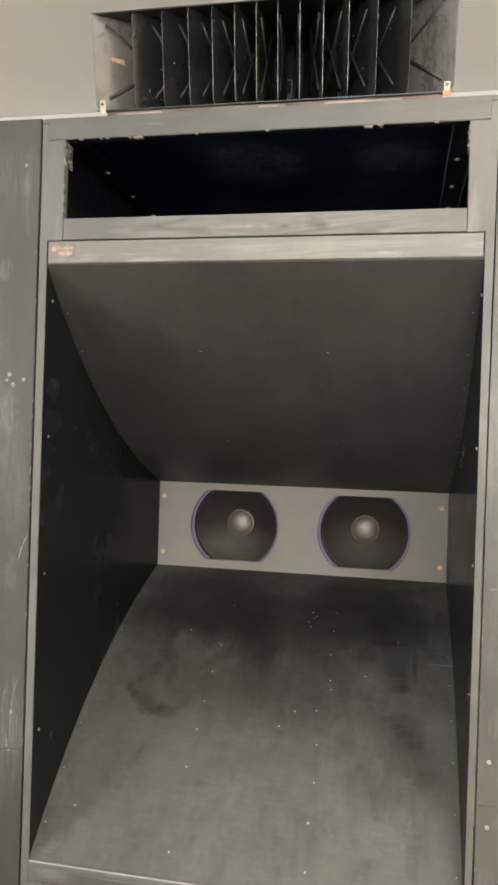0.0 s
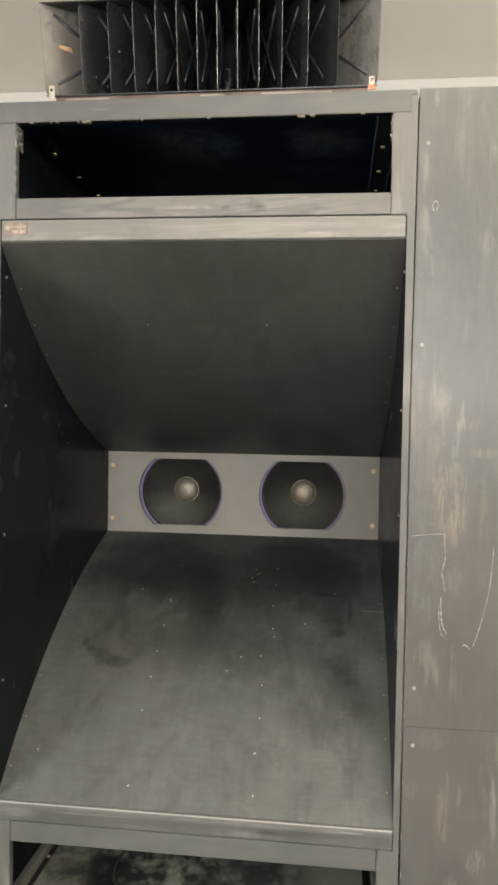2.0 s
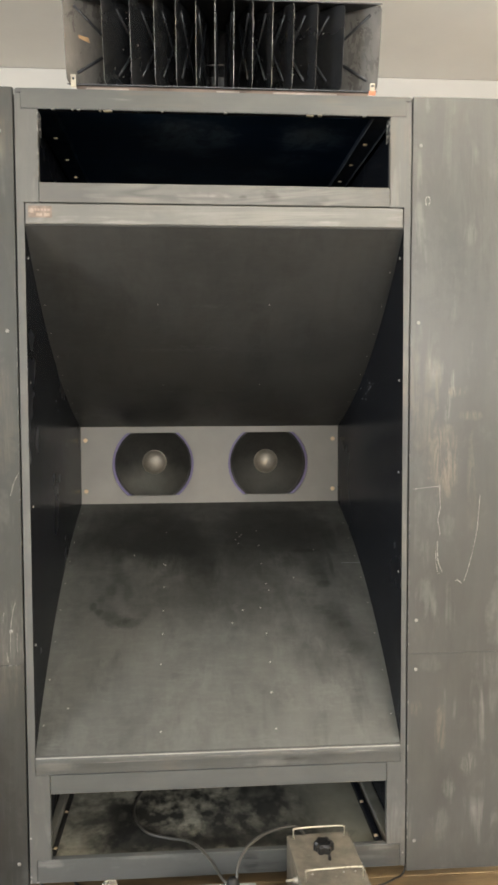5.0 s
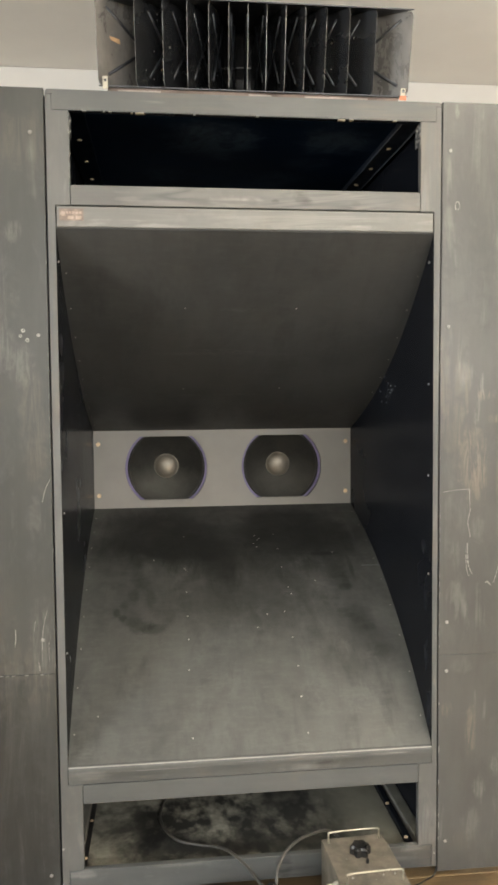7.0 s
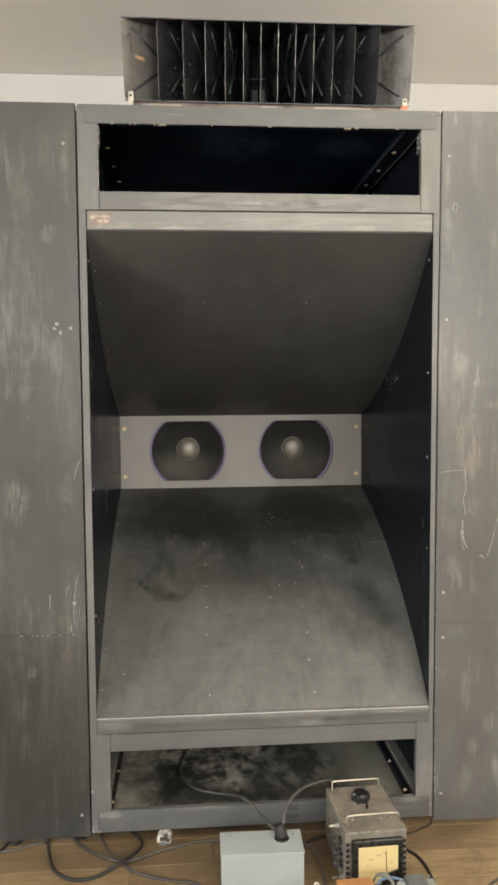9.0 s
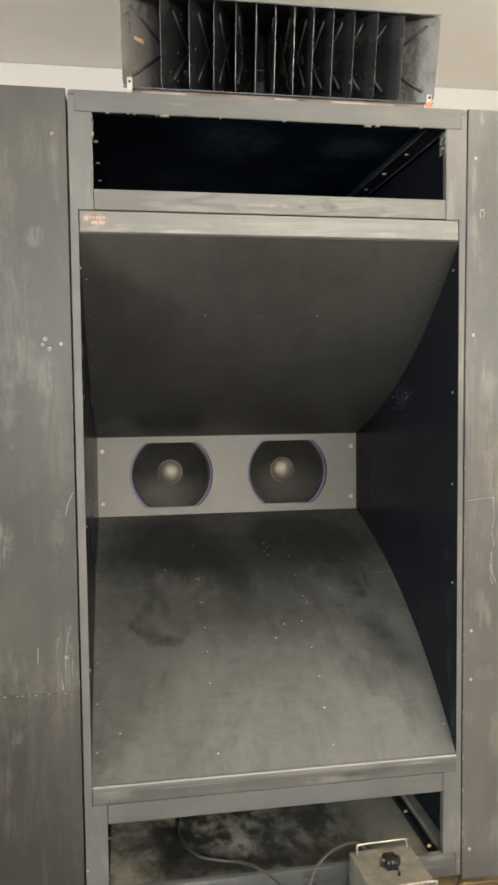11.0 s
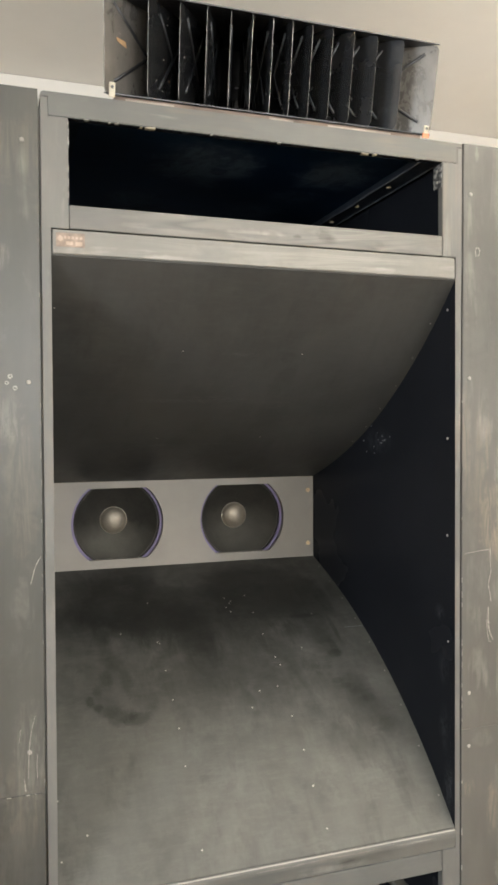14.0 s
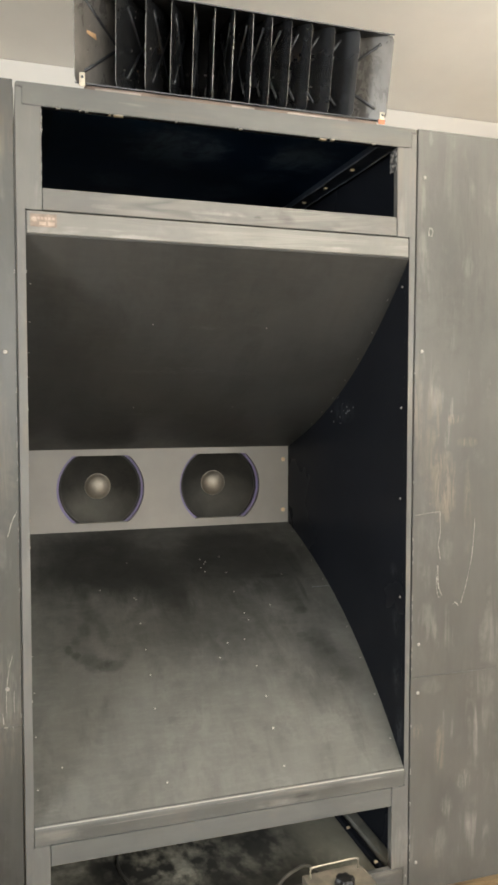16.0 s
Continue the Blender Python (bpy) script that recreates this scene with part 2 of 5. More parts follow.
lip_paint = painted_board("lip_paint", (0.155, 0.154, 0.145), (0.21, 0.205, 0.191), (0.265, 0.257, 0.237), ACROSS, 0.6, knots=0.15, streak=0.16, mottle=0.22,
                          zones=[((x, 0, z), (rx, 0.3, rz), k, tint, 14) for x, z, rx, rz, k, tint in ((0.14, 1.845, 0.26, 0.03, 0.6, (0.36, 0.35, 0.322)), (-0.24, 1.818, 0.06, 0.006, 0.5, (0.42, 0.41, 0.38)),
                          (-0.13, 1.835, 0.03, 0.02, 0.5, (0.14, 0.138, 0.128)), (0.28, 1.82, 0.05, 0.008, 0.6, (0.42, 0.4, 0.37)), (0.4, 1.84, 0.06, 0.03, 0.4, (0.15, 0.148, 0.138)))], zone_strength=0.65)


low_lip_paint = painted_board("low_lip_paint", (0.1, 0.104, 0.098), (0.135, 0.136, 0.127), (0.19, 0.188, 0.174), ACROSS, 0.58, mottle=0.6,
                              zones=[((x, 0, z), (rx, 0.3, rz), k, tint, 12) for x, z, rx, rz, k, tint in ((0.2, 0.344, 0.03, 0.02, 0.85, (0.035, 0.035, 0.032)), (0.285, 0.352, 0.05, 0.012, 0.5, (0.06, 0.06, 0.055)),
                              (0.12, 0.373, 0.14, 0.0022, 0.9, (0.34, 0.335, 0.31)), (0.37, 0.372, 0.06, 0.0025, 0.9, (0.34, 0.335, 0.31)), (-0.25, 0.366, 0.1, 0.0015, 0.6, (0.28, 0.275, 0.255)), (-0.44, 0.36, 0.04, 0.015, 0.6, (0.22, 0.218, 0.2)))])
worn_lip = painted_board("worn_lip", (0.3, 0.295, 0.28), (0.4, 0.39, 0.367), (0.5, 0.488, 0.455), ACROSS, 0.55)


def horn_skin(name, dark, light, dust, smudges, rough, stains_and_shade=(), scuffs=(), side=-1, scuff_reach=1.6, wipes=()):
    m = Mat(name, spec=0.35 if side < 0 else 0.15)
    scuff = m.noise(16, stretch=(1.0, 0.6, 0.6), detail=7, rough=0.7)
    broad = m.noise(1.7, detail=5, rough=0.55)
    grain = m.noise(70, stretch=(0.25, 1, 1), detail=4)
    c = m.mix(m.ramp(broad, (0.35, 0.0), (0.68, 1.0)), dark, light)
    smear = m.noise(3.6, stretch=(1.1, 0.7, 0.7), detail=8, rough=0.66, distort=0.25)
    c = m.mix(m.ramp(smear, (0.44, 0.0), (0.76, smudges * 0.8)), c, dust)
    swipes = m.noise(9.0, stretch=(1.3, 0.5, 0.5), detail=7, rough=0.65, distort=0.3)
    c = m.mix(m.ramp(swipes, (0.54, 0.0), (0.68, smudges * 0.8)), c, tuple(0.5 * v for v in dark))
    wide = m.noise(2.0, stretch=(1.0, 1.0, 1.0), detail=7, rough=0.62, distort=0.4)
    c = m.mix(m.ramp(wide, (0.5, 0.0), (0.6, smudges * 0.75)), c, tuple(0.5 * v for v in dark))
    c = m.mix(m.ramp(scuff, (0.5, 0.0), (0.75, smudges * 0.45)), c, dust)
    c = m.mix(m.ramp(grain, (0.48, 0.0), (0.76, 0.15 * smudges + 0.08)), c, dust)
    lines = m.noise(60, stretch=(0.42, 1.4, 1.4), detail=8, rough=0.72, distort=0.2)
    c = m.mix(m.ramp(lines, (0.5, 0.0), (0.76, smudges * 0.24)), c, tuple(1.2 * v for v in dust))
    bands = m.noise(13, stretch=(1.0, 0.16, 0.16), detail=6, rough=0.6, distort=0.3)
    c = m.mix(m.ramp(bands, (0.5, 0.0), (0.72, smudges * 0.5)), c, tuple(0.62 * v for v in dark))
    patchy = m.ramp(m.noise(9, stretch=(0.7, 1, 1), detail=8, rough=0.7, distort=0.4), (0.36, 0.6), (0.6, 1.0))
    for centre, radii, strength, wobble, scale, edge, stretch in stains_and_shade:
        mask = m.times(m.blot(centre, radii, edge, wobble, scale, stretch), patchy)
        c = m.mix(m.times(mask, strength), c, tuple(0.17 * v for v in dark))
    if wipes:
        cloud = m.ramp(m.noise(20, stretch=(1.2, 0.7, 0.7), detail=7, rough=0.65, distort=0.5), (0.42, 0.0), (0.66, 1.0))
    for x, y, rx, ry, k in wipes:
        c = m.mix(m.times(m.times(m.oval((x, y, 0.7), (rx, ry, 0.6)), cloud), k), c, tuple(1.35 * v for v in dust))
    for x, y, r, k in scuffs:
        z = 1.0985 + side * 0.149 * math.exp(1.5676 * max(0.0, (0.94 - y) / 0.94) ** 0.92)
        mask = m.times(m.blot((x, y, z), (r * scuff_reach, r, 0.1), 0.5, 0.9, 40, (0.6, 1.4, 1.4)), m.ramp(m.noise(150, stretch=(0.3, 1, 1), detail=4), (0.42, 0.1), (0.62, 1.0)))
        c = m.mix(m.times(mask, k * 0.14), c, tuple(1.8 * v for v in dust))
    m.colour(c)
    m.roughness(m.ramp(smear, (0.35, rough - 0.06), (0.65, rough + 0.12)))
    return m.bump(m.noise(120, detail=3), 0.05, 0.0005).m


top_scuffs = ((-0.1, 0.357, 0.008, 1.3), (0.0, 0.35, 0.007, 1.1), (-0.2, 0.357, 0.006, 0.8), (-0.06, 0.34, 0.005, 1.4), (0.02, 0.581, 0.007, 1.2), (-0.16, 0.585, 0.006, 1.2), (0.12, 0.36, 0.006, 1.0), (-0.01, 0.197, 0.006, 1.0))
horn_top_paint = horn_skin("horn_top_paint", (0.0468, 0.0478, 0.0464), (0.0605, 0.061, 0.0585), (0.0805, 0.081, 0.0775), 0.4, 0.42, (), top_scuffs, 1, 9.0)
ROUND, RUN = (1, 1, 1), (1.4, 0.4, 0.4)
low_stains_and_shade = [((x, y, 0.8), (rx, ry, 0.6), k, w, n, e, st) for x, y, rx, ry, k, w, n, e, st in (
    # the dark patch before the drivers, with runs at its front edge, and shade painted into the throat
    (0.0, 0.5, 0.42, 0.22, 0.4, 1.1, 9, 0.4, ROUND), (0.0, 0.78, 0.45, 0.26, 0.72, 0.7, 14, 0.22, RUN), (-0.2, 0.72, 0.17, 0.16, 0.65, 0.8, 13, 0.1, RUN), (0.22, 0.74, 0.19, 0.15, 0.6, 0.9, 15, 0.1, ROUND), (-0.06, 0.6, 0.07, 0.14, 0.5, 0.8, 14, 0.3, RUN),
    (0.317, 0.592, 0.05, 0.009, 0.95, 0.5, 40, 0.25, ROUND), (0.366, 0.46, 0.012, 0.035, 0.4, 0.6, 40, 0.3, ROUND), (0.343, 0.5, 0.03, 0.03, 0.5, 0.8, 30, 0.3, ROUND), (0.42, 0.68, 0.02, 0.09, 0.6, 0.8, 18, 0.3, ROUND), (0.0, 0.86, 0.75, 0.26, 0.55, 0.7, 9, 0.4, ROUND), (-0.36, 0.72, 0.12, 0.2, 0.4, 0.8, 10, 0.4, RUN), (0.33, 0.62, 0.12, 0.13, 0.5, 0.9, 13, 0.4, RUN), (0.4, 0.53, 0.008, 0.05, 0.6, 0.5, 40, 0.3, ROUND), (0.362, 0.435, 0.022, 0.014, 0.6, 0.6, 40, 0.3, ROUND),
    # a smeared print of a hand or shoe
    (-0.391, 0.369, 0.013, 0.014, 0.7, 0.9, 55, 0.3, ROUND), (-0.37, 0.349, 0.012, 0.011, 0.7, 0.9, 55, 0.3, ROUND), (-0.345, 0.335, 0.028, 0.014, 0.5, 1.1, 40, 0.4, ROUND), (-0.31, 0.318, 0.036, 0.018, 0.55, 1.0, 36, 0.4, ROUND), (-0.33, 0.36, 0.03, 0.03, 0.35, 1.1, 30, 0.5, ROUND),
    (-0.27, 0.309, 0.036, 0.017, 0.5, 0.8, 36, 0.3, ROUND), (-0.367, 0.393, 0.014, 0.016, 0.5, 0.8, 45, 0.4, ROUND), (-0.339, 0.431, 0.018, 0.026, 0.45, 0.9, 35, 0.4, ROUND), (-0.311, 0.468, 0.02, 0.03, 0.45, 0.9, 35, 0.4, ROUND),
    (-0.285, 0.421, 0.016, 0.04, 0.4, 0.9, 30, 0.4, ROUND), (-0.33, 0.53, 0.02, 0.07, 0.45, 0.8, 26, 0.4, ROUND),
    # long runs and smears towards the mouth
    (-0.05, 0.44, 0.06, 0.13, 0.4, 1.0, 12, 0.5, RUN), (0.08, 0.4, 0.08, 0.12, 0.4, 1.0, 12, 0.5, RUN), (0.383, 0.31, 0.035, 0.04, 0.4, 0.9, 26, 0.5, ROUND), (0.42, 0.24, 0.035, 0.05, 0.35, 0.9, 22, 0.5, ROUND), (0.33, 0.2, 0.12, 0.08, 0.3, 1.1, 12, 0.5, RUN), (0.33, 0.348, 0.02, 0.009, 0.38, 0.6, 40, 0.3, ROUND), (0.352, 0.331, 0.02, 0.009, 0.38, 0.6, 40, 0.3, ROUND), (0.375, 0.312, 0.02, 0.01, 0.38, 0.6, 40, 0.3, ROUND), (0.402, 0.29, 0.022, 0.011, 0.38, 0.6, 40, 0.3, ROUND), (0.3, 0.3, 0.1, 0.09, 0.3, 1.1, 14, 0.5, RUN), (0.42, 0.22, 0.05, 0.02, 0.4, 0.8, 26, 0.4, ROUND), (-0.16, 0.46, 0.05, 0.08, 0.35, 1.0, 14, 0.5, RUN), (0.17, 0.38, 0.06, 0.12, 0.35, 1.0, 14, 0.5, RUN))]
low_scuffs = ((-0.22, 0.804, 0.02, 0.5), (0.231, 0.239, 0.016, 0.6), (0.326, 0.109, 0.03, 0.4), (-0.11, 0.163, 0.025, 0.4), (0.14, 0.014, 0.02, 0.7), (-0.47, 0.03, 0.025, 0.6), (0.17, 0.42, 0.014, 0.7), (0.048, 0.302, 0.008, 0.7),
              (-0.3, 0.05, 0.03, 0.25), (0.24, 0.16, 0.02, 0.4), (-0.168, 0.44, 0.01, 0.6), (-0.17, 0.3, 0.012, 0.4))
horn_low_paint = horn_skin("horn_low_paint", (0.084, 0.0862, 0.0805), (0.114, 0.1158, 0.107), (0.18, 0.1805, 0.168), 0.6, 0.42, low_stains_and_shade, low_scuffs, wipes=((0.39, 0.2, 0.05, 0.04, 0.30), (0.3, 0.24, 0.06, 0.05, 0.25), (0.25, 0.3, 0.05, 0.04, 0.20), (0.37, 0.13, 0.07, 0.04, 0.25), (0.2, 0.12, 0.07, 0.04, 0.25), (-0.06, 0.12, 0.06, 0.05, 0.20), (0.24, 0.55, 0.07, 0.05, 0.20), (0.05, 0.3, 0.05, 0.12, 0.17), (-0.2, 0.46, 0.06, 0.1, 0.15), (0.27, 0.42, 0.05, 0.1, 0.17), (-0.05, 0.03, 0.2, 0.05, 0.20)))


def plain(name, colour, rough=0.5, metal=0.0, spec=0.5, grain=60.0, vary=0.25, bump=0.1):
    """A plain surface with slight blotches, uneven gloss and fine relief."""
    m = Mat(name, rough, metal, spec)
    blot = m.noise(grain * 0.12, detail=5)
    fine = m.noise(grain, detail=5)
    c = m.mix(m.ramp(blot, (0.35, 0.0), (0.7, 1.0)), tuple(v * (1 - vary) for v in colour), tuple(min(1.0, v * (1 + vary)) for v in colour))
    m.colour(c).roughness(m.ramp(fine, (0.3, max(0.03, rough - 0.08)), (0.7, min(1.0, rough + 0.08))))
    return m.bump(fine, bump, 0.0006).m


ib = Mat("inner_black_lacquer", 0.12, spec=0.04)
ic = ib.mix(ib.ramp(ib.noise(2.5, detail=5), (0.35, 0.0), (0.7, 1.0)), (0.0135, 0.0148, 0.0185), (0.0165, 0.018, 0.0225))
wisp = ib.ramp(ib.noise(45, stretch=(1, 1, 0.6), detail=7, rough=0.7, distort=0.8), (0.4, 0.0), (0.75, 1.0))
for x, y, z, ry, rz, k in ((-0.504, 0.315, 1.37, 0.03, 0.022, 1.0), (-0.504, 0.288, 1.405, 0.014, 0.016, 0.9), (-0.504, 0.068, 1.533, 0.016, 0.012, 0.6), (-0.504, 0.02, 1.511, 0.014, 0.004, 1.0), (-0.504, 0.18, 1.424, 0.028, 0.006, 0.8), (-0.504, 0.105, 1.429, 0.018, 0.006, 0.6),
                           (-0.504, 0.296, 1.249, 0.014, 0.013, 0.8), (0.504, 0.073, 0.937, 0.018, 0.016, 0.6), (0.504, 0.053, 0.795, 0.018, 0.035, 0.6), (0.504, 0.05, 0.63, 0.02, 0.05, 0.4), (0.504, 0.03, 0.48, 0.02, 0.05, 0.7), (0.504, 0.42, 1.39, 0.06, 0.03, 0.5)):
    ic = ib.mix(ib.times(ib.times(ib.oval((x, y, z), (0.1, ry * 1.3, rz * 1.3)), wisp), k), ic, (0.085, 0.09, 0.1))
inner_black = ib.colour(ic).roughness(ib.ramp(ib.noise(3, detail=3), (0.3, 0.23), (0.7, 0.29))).m
cavity_black = plain("cavity_black", (0.005, 0.011, 0.022), 0.4, spec=0.15, grain=20, vary=0.4)
baffle_paint = plain("baffle_paint", (0.30, 0.285, 0.26), 0.55, grain=40, vary=0.08)
bare_wood = plain("bare_wood", (0.32, 0.28, 0.205), 0.7, grain=80)
brass = plain("brass_screw", (0.85, 0.64, 0.42), 0.45, 0.3, grain=200)
steel = plain("dull_steel", (0.52, 0.5, 0.47), 0.4, 0.85, grain=150)
screw_pale = plain("pale_screw_head", (0.36, 0.345, 0.32), 0.5, 0.2, grain=300)
batten_blue = plain("batten_blue_black", (0.028, 0.034, 0.044), 0.4, grain=60, vary=0.4)
batten_dusty = plain("dusty_batten", (0.23, 0.222, 0.185), 0.8, grain=60, vary=0.3)
chp = Mat("chipped_plate", 0.5)
chipped_plate = chp.colour(chp.mix(chp.ramp(chp.noise(90, detail=6, rough=0.7), (0.45, 0.0), (0.58, 1.0)), (0.04, 0.042, 0.045), (0.42, 0.41, 0.385))).m
glue_grey = plain("old_glue", (0.1, 0.108, 0.12), 0.5, grain=120, vary=0.5)
chip_grey = plain("chip_grey", (0.16, 0.17, 0.18), 0.6)
pale_scrape = plain("pale_scrape", (0.36, 0.348, 0.32), 0.8, grain=300)
con = Mat("paper_cone", 0.66)
cd = con.ramp(con.noise(14, detail=6, rough=0.65), (0.42, 0.0), (0.7, 1.0))
cc = con.mix(con.ramp(con.noise(90, detail=4), (0.3, 0.0), (0.7, 1.0)), (0.02, 0.0195, 0.017), (0.03, 0.029, 0.025))
# pale lower halves: dust, plus light on the cones put into the colour
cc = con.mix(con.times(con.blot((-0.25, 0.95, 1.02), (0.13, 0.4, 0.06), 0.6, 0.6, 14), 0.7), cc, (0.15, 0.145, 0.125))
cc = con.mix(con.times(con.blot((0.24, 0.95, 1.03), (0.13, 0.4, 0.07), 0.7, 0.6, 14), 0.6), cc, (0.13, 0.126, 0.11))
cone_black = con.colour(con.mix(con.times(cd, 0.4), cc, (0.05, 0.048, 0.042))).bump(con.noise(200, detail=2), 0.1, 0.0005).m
surround_purple = plain("purple_surround", (0.19, 0.16, 0.3), 0.5, grain=80, vary=0.15)
rubber_black = plain("black_rubber", (0.02, 0.019, 0.018), 0.5, grain=120)
cable_dark = plain("dark_grey_cable", (0.06, 0.054, 0.045), 0.4, grain=120)
cable_grey = plain("grey_cable", (0.085, 0.08, 0.07), 0.4, grain=120)
cap_metal = plain("dust_cap_metal", (0.37, 0.335, 0.28), 0.55, 0.75, grain=200, vary=0.12, bump=0.02)
wall_white = plain("wall_white", (0.66, 0.633, 0.59), 0.9, grain=90, vary=0.015, bump=0.15)
ceiling_white = plain("ceiling_white", (0.84, 0.808, 0.75), 0.9, grain=60, vary=0.015, bump=0.1)
lens_black = plain("lens_enamel", (0.085, 0.088, 0.094), 0.26, 0.8, grain=6, vary=0.06, bump=0.0)
rib_black = plain("rib_enamel", (0.035, 0.038, 0.044), 0.38, 0.3, grain=60, vary=0.3)
lw = Mat("worn_enamel", 0.3, 0.35)
w1 = lw.noise(16, stretch=(1, 1, 0.6), detail=9, rough=0.72, distort=0.3)
w2 = lw.noise(70, stretch=(1, 1, 0.35), detail=6, rough=0.7)
wc = lw.mix(lw.ramp(w1, (0.36, 0.0), (0.66, 1.0)), (0.155, 0.149, 0.14), (0.245, 0.232, 0.215))
wc = lw.mix(lw.ramp(w2, (0.58, 0.0), (0.72, 0.35)), wc, (0.09, 0.09, 0.09))
wc = lw.mix(lw.ramp(lw.noise(38, detail=8, rough=0.75), (0.64, 0.0), (0.72, 0.35)), wc, (0.42, 0.39, 0.35))
lens_worn = lw.colour(wc).roughness(lw.ramp(w1, (0.35, 0.24), (0.65, 0.36))).bump(w2, 0.05, 0.0006).m
throat_black = plain("throat_black", (0.006, 0.006, 0.007), 0.8, grain=60)
worn_edge = plain("worn_edge", (0.32, 0.312, 0.3), 0.45, 0.5, grain=300, vary=0.5)
tape_tan = plain("masking_tape", (0.55, 0.36, 0.2), 0.8, grain=200)
cream = plain("cream_tab", (0.56, 0.52, 0.42), 0.6, grain=200)
orange_red = plain("orange_paint", (0.58, 0.2, 0.1), 0.6, grain=200)
strip_brown = plain("dirty_strip", (0.16, 0.12, 0.1), 0.8, grain=60, vary=0.5)
dirty_white = plain("dirty_white", (0.33, 0.28, 0.25), 0.8, grain=60, vary=0.5)
box_grey = plain("grey_green_enamel", (0.36, 0.40, 0.39), 0.45, grain=50, vary=0.06)
case_taupe = plain("taupe_crackle_enamel", (0.215, 0.19, 0.15), 0.6, grain=180, vary=0.3, bump=0.4)
bakelite = plain("black_bakelite", (0.018, 0.017, 0.016), 0.3, grain=60)
dial_yellow = plain("aged_dial_paper", (0.67, 0.54, 0.26), 0.6, grain=40, vary=0.08)
dial_print = plain("dial_print", (0.5, 0.4, 0.2), 0.7)
dial_ink = plain("dial_ink", (0.05, 0.04, 0.03), 0.7)
handle_wire = plain("nickel_wire", (0.52, 0.48, 0.39), 0.32, 0.75, grain=150)
orange_card = plain("orange_brown_card", (0.4, 0.19, 0.07), 0.6, grain=50)
core_dark = plain("throat_grey", (0.035, 0.034, 0.032), 0.5, grain=80)
core_grey = plain("transformer_core", (0.2, 0.21, 0.21), 0.5, 0.4, grain=100)
bobbin_grey = plain("bobbin_plastic", (0.36, 0.39, 0.37), 0.45)
wire_blue = plain("blue_wire", (0.12, 0.2, 0.32), 0.4)
wire_olive = plain("olive_wire", (0.2, 0.2, 0.15), 0.45)
white_plastic = plain("white_plastic", (0.7, 0.68, 0.6), 0.45)
label_orange = plain("orange_label", (0.27, 0.215, 0.18), 0.7, grain=300, vary=0.3)
label_pale = plain("label_print", (0.43, 0.34, 0.275), 0.7, grain=300, vary=0.2)

lin = Mat("blue_black_lining", 0.35, spec=0.12)
lc = lin.mix(lin.ramp(lin.noise(5, stretch=(0.6, 1, 1), detail=4), (0.4, 0.0), (0.7, 1.0)), (0.004, 0.014, 0.036), (0.009, 0.028, 0.065))
sheen_wisps = lin.ramp(lin.noise(13, stretch=(1.2, 0.7, 1), detail=9, rough=0.7, distort=1.0), (0.38, 0.15), (0.54, 1.0))
# pale blue clouds: faint reflections painted into the lining's colour
for x, y, rx, ry, k in ((-0.08, 0.3, 0.1, 0.11, 0.8), (-0.03, 0.25, 0.07, 0.07, 0.7), (0.3, 0.29, 0.08, 0.1, 0.8), (0.25, 0.5, 0.06, 0.05, 0.4), (-0.21, 0.66, 0.06, 0.07, 0.5), (0.17, 0.69, 0.07, 0.07, 0.5)):
    haze = lin.times(lin.blot((x, y, 2.142), (rx * 1.15, ry * 1.15, 0.3), 0.4, 1.2, 15, (0.7, 1.2, 1)), k)
    lc = lin.mix(lin.times(haze, sheen_wisps), lc, (0.09, 0.12, 0.16))
lining = lin.colour(lc).bump(lin.noise(30, detail=2), 0.02, 0.001).m

clear = Mat("clear_plastic", 0.08)
clear.colour((0.95, 0.94, 0.9))
clear.b.inputs["Transmission Weight"].default_value = 1.0
clear.b.inputs["IOR"].default_value = 1.46
clear_plastic = clear.bump(clear.noise(90, detail=2), 0.6, 0.003).m

dusty = Mat("dusty_board", 0.75)
d1 = dusty.noise(24, stretch=(1, 0.6, 1), detail=6, rough=0.52)
d2 = dusty.noise(8, stretch=(1, 0.7, 1), detail=6, rough=0.6)
dc = dusty.mix(dusty.ramp(dusty.noise(30, detail=7, rough=0.65), (0.3, 0.0), (0.7, 1.0)), (0.225, 0.213, 0.168), (0.45, 0.43, 0.345))
spots = dusty.ramp(d1, (0.4, 0.0), (0.58, 0.95))
dc = dusty.mix(dusty.times(spots, dusty.fall(dusty.oval((-0.49, 0.3, 0.07), (0.16, 0.9, 0.5)), 0.0, 0.9)), dc, (0.017, 0.017, 0.015))
dc = dusty.mix(dusty.ramp(d2, (0.5, 0.0), (0.64, 0.7)), dc, (0.04, 0.039, 0.033))
for x, y, rx, ry, k, tint in ((0.37, 0.3, 0.12, 0.55, 0.9, (0.27, 0.258, 0.2)), (0.2, 0.3, 0.12, 0.5, 0.55, (0.075, 0.073, 0.062)),
                              (-0.25, 0.13, 0.11, 0.09, 0.9, (0.012, 0.012, 0.011)), (-0.06, 0.1, 0.16, 0.05, 0.8, (0.012, 0.012, 0.011)), (-0.29, 0.28, 0.05, 0.06, 0.7, (0.015, 0.015, 0.013)), (0.12, 0.35, 0.1, 0.09, 0.55, (0.016, 0.016, 0.014)), (0.1, 0.1, 0.2, 0.05, 0.7, (0.014, 0.014, 0.012))):
    dc = dusty.mix(dusty.times(dusty.blot((x, y, 0.07), (rx, ry, 0.3), 0.45, 0.9, 12), k), dc, tint)
dusty.colour(dc)
dusty_board = dusty.bump(d1, 0.2, 0.002).m

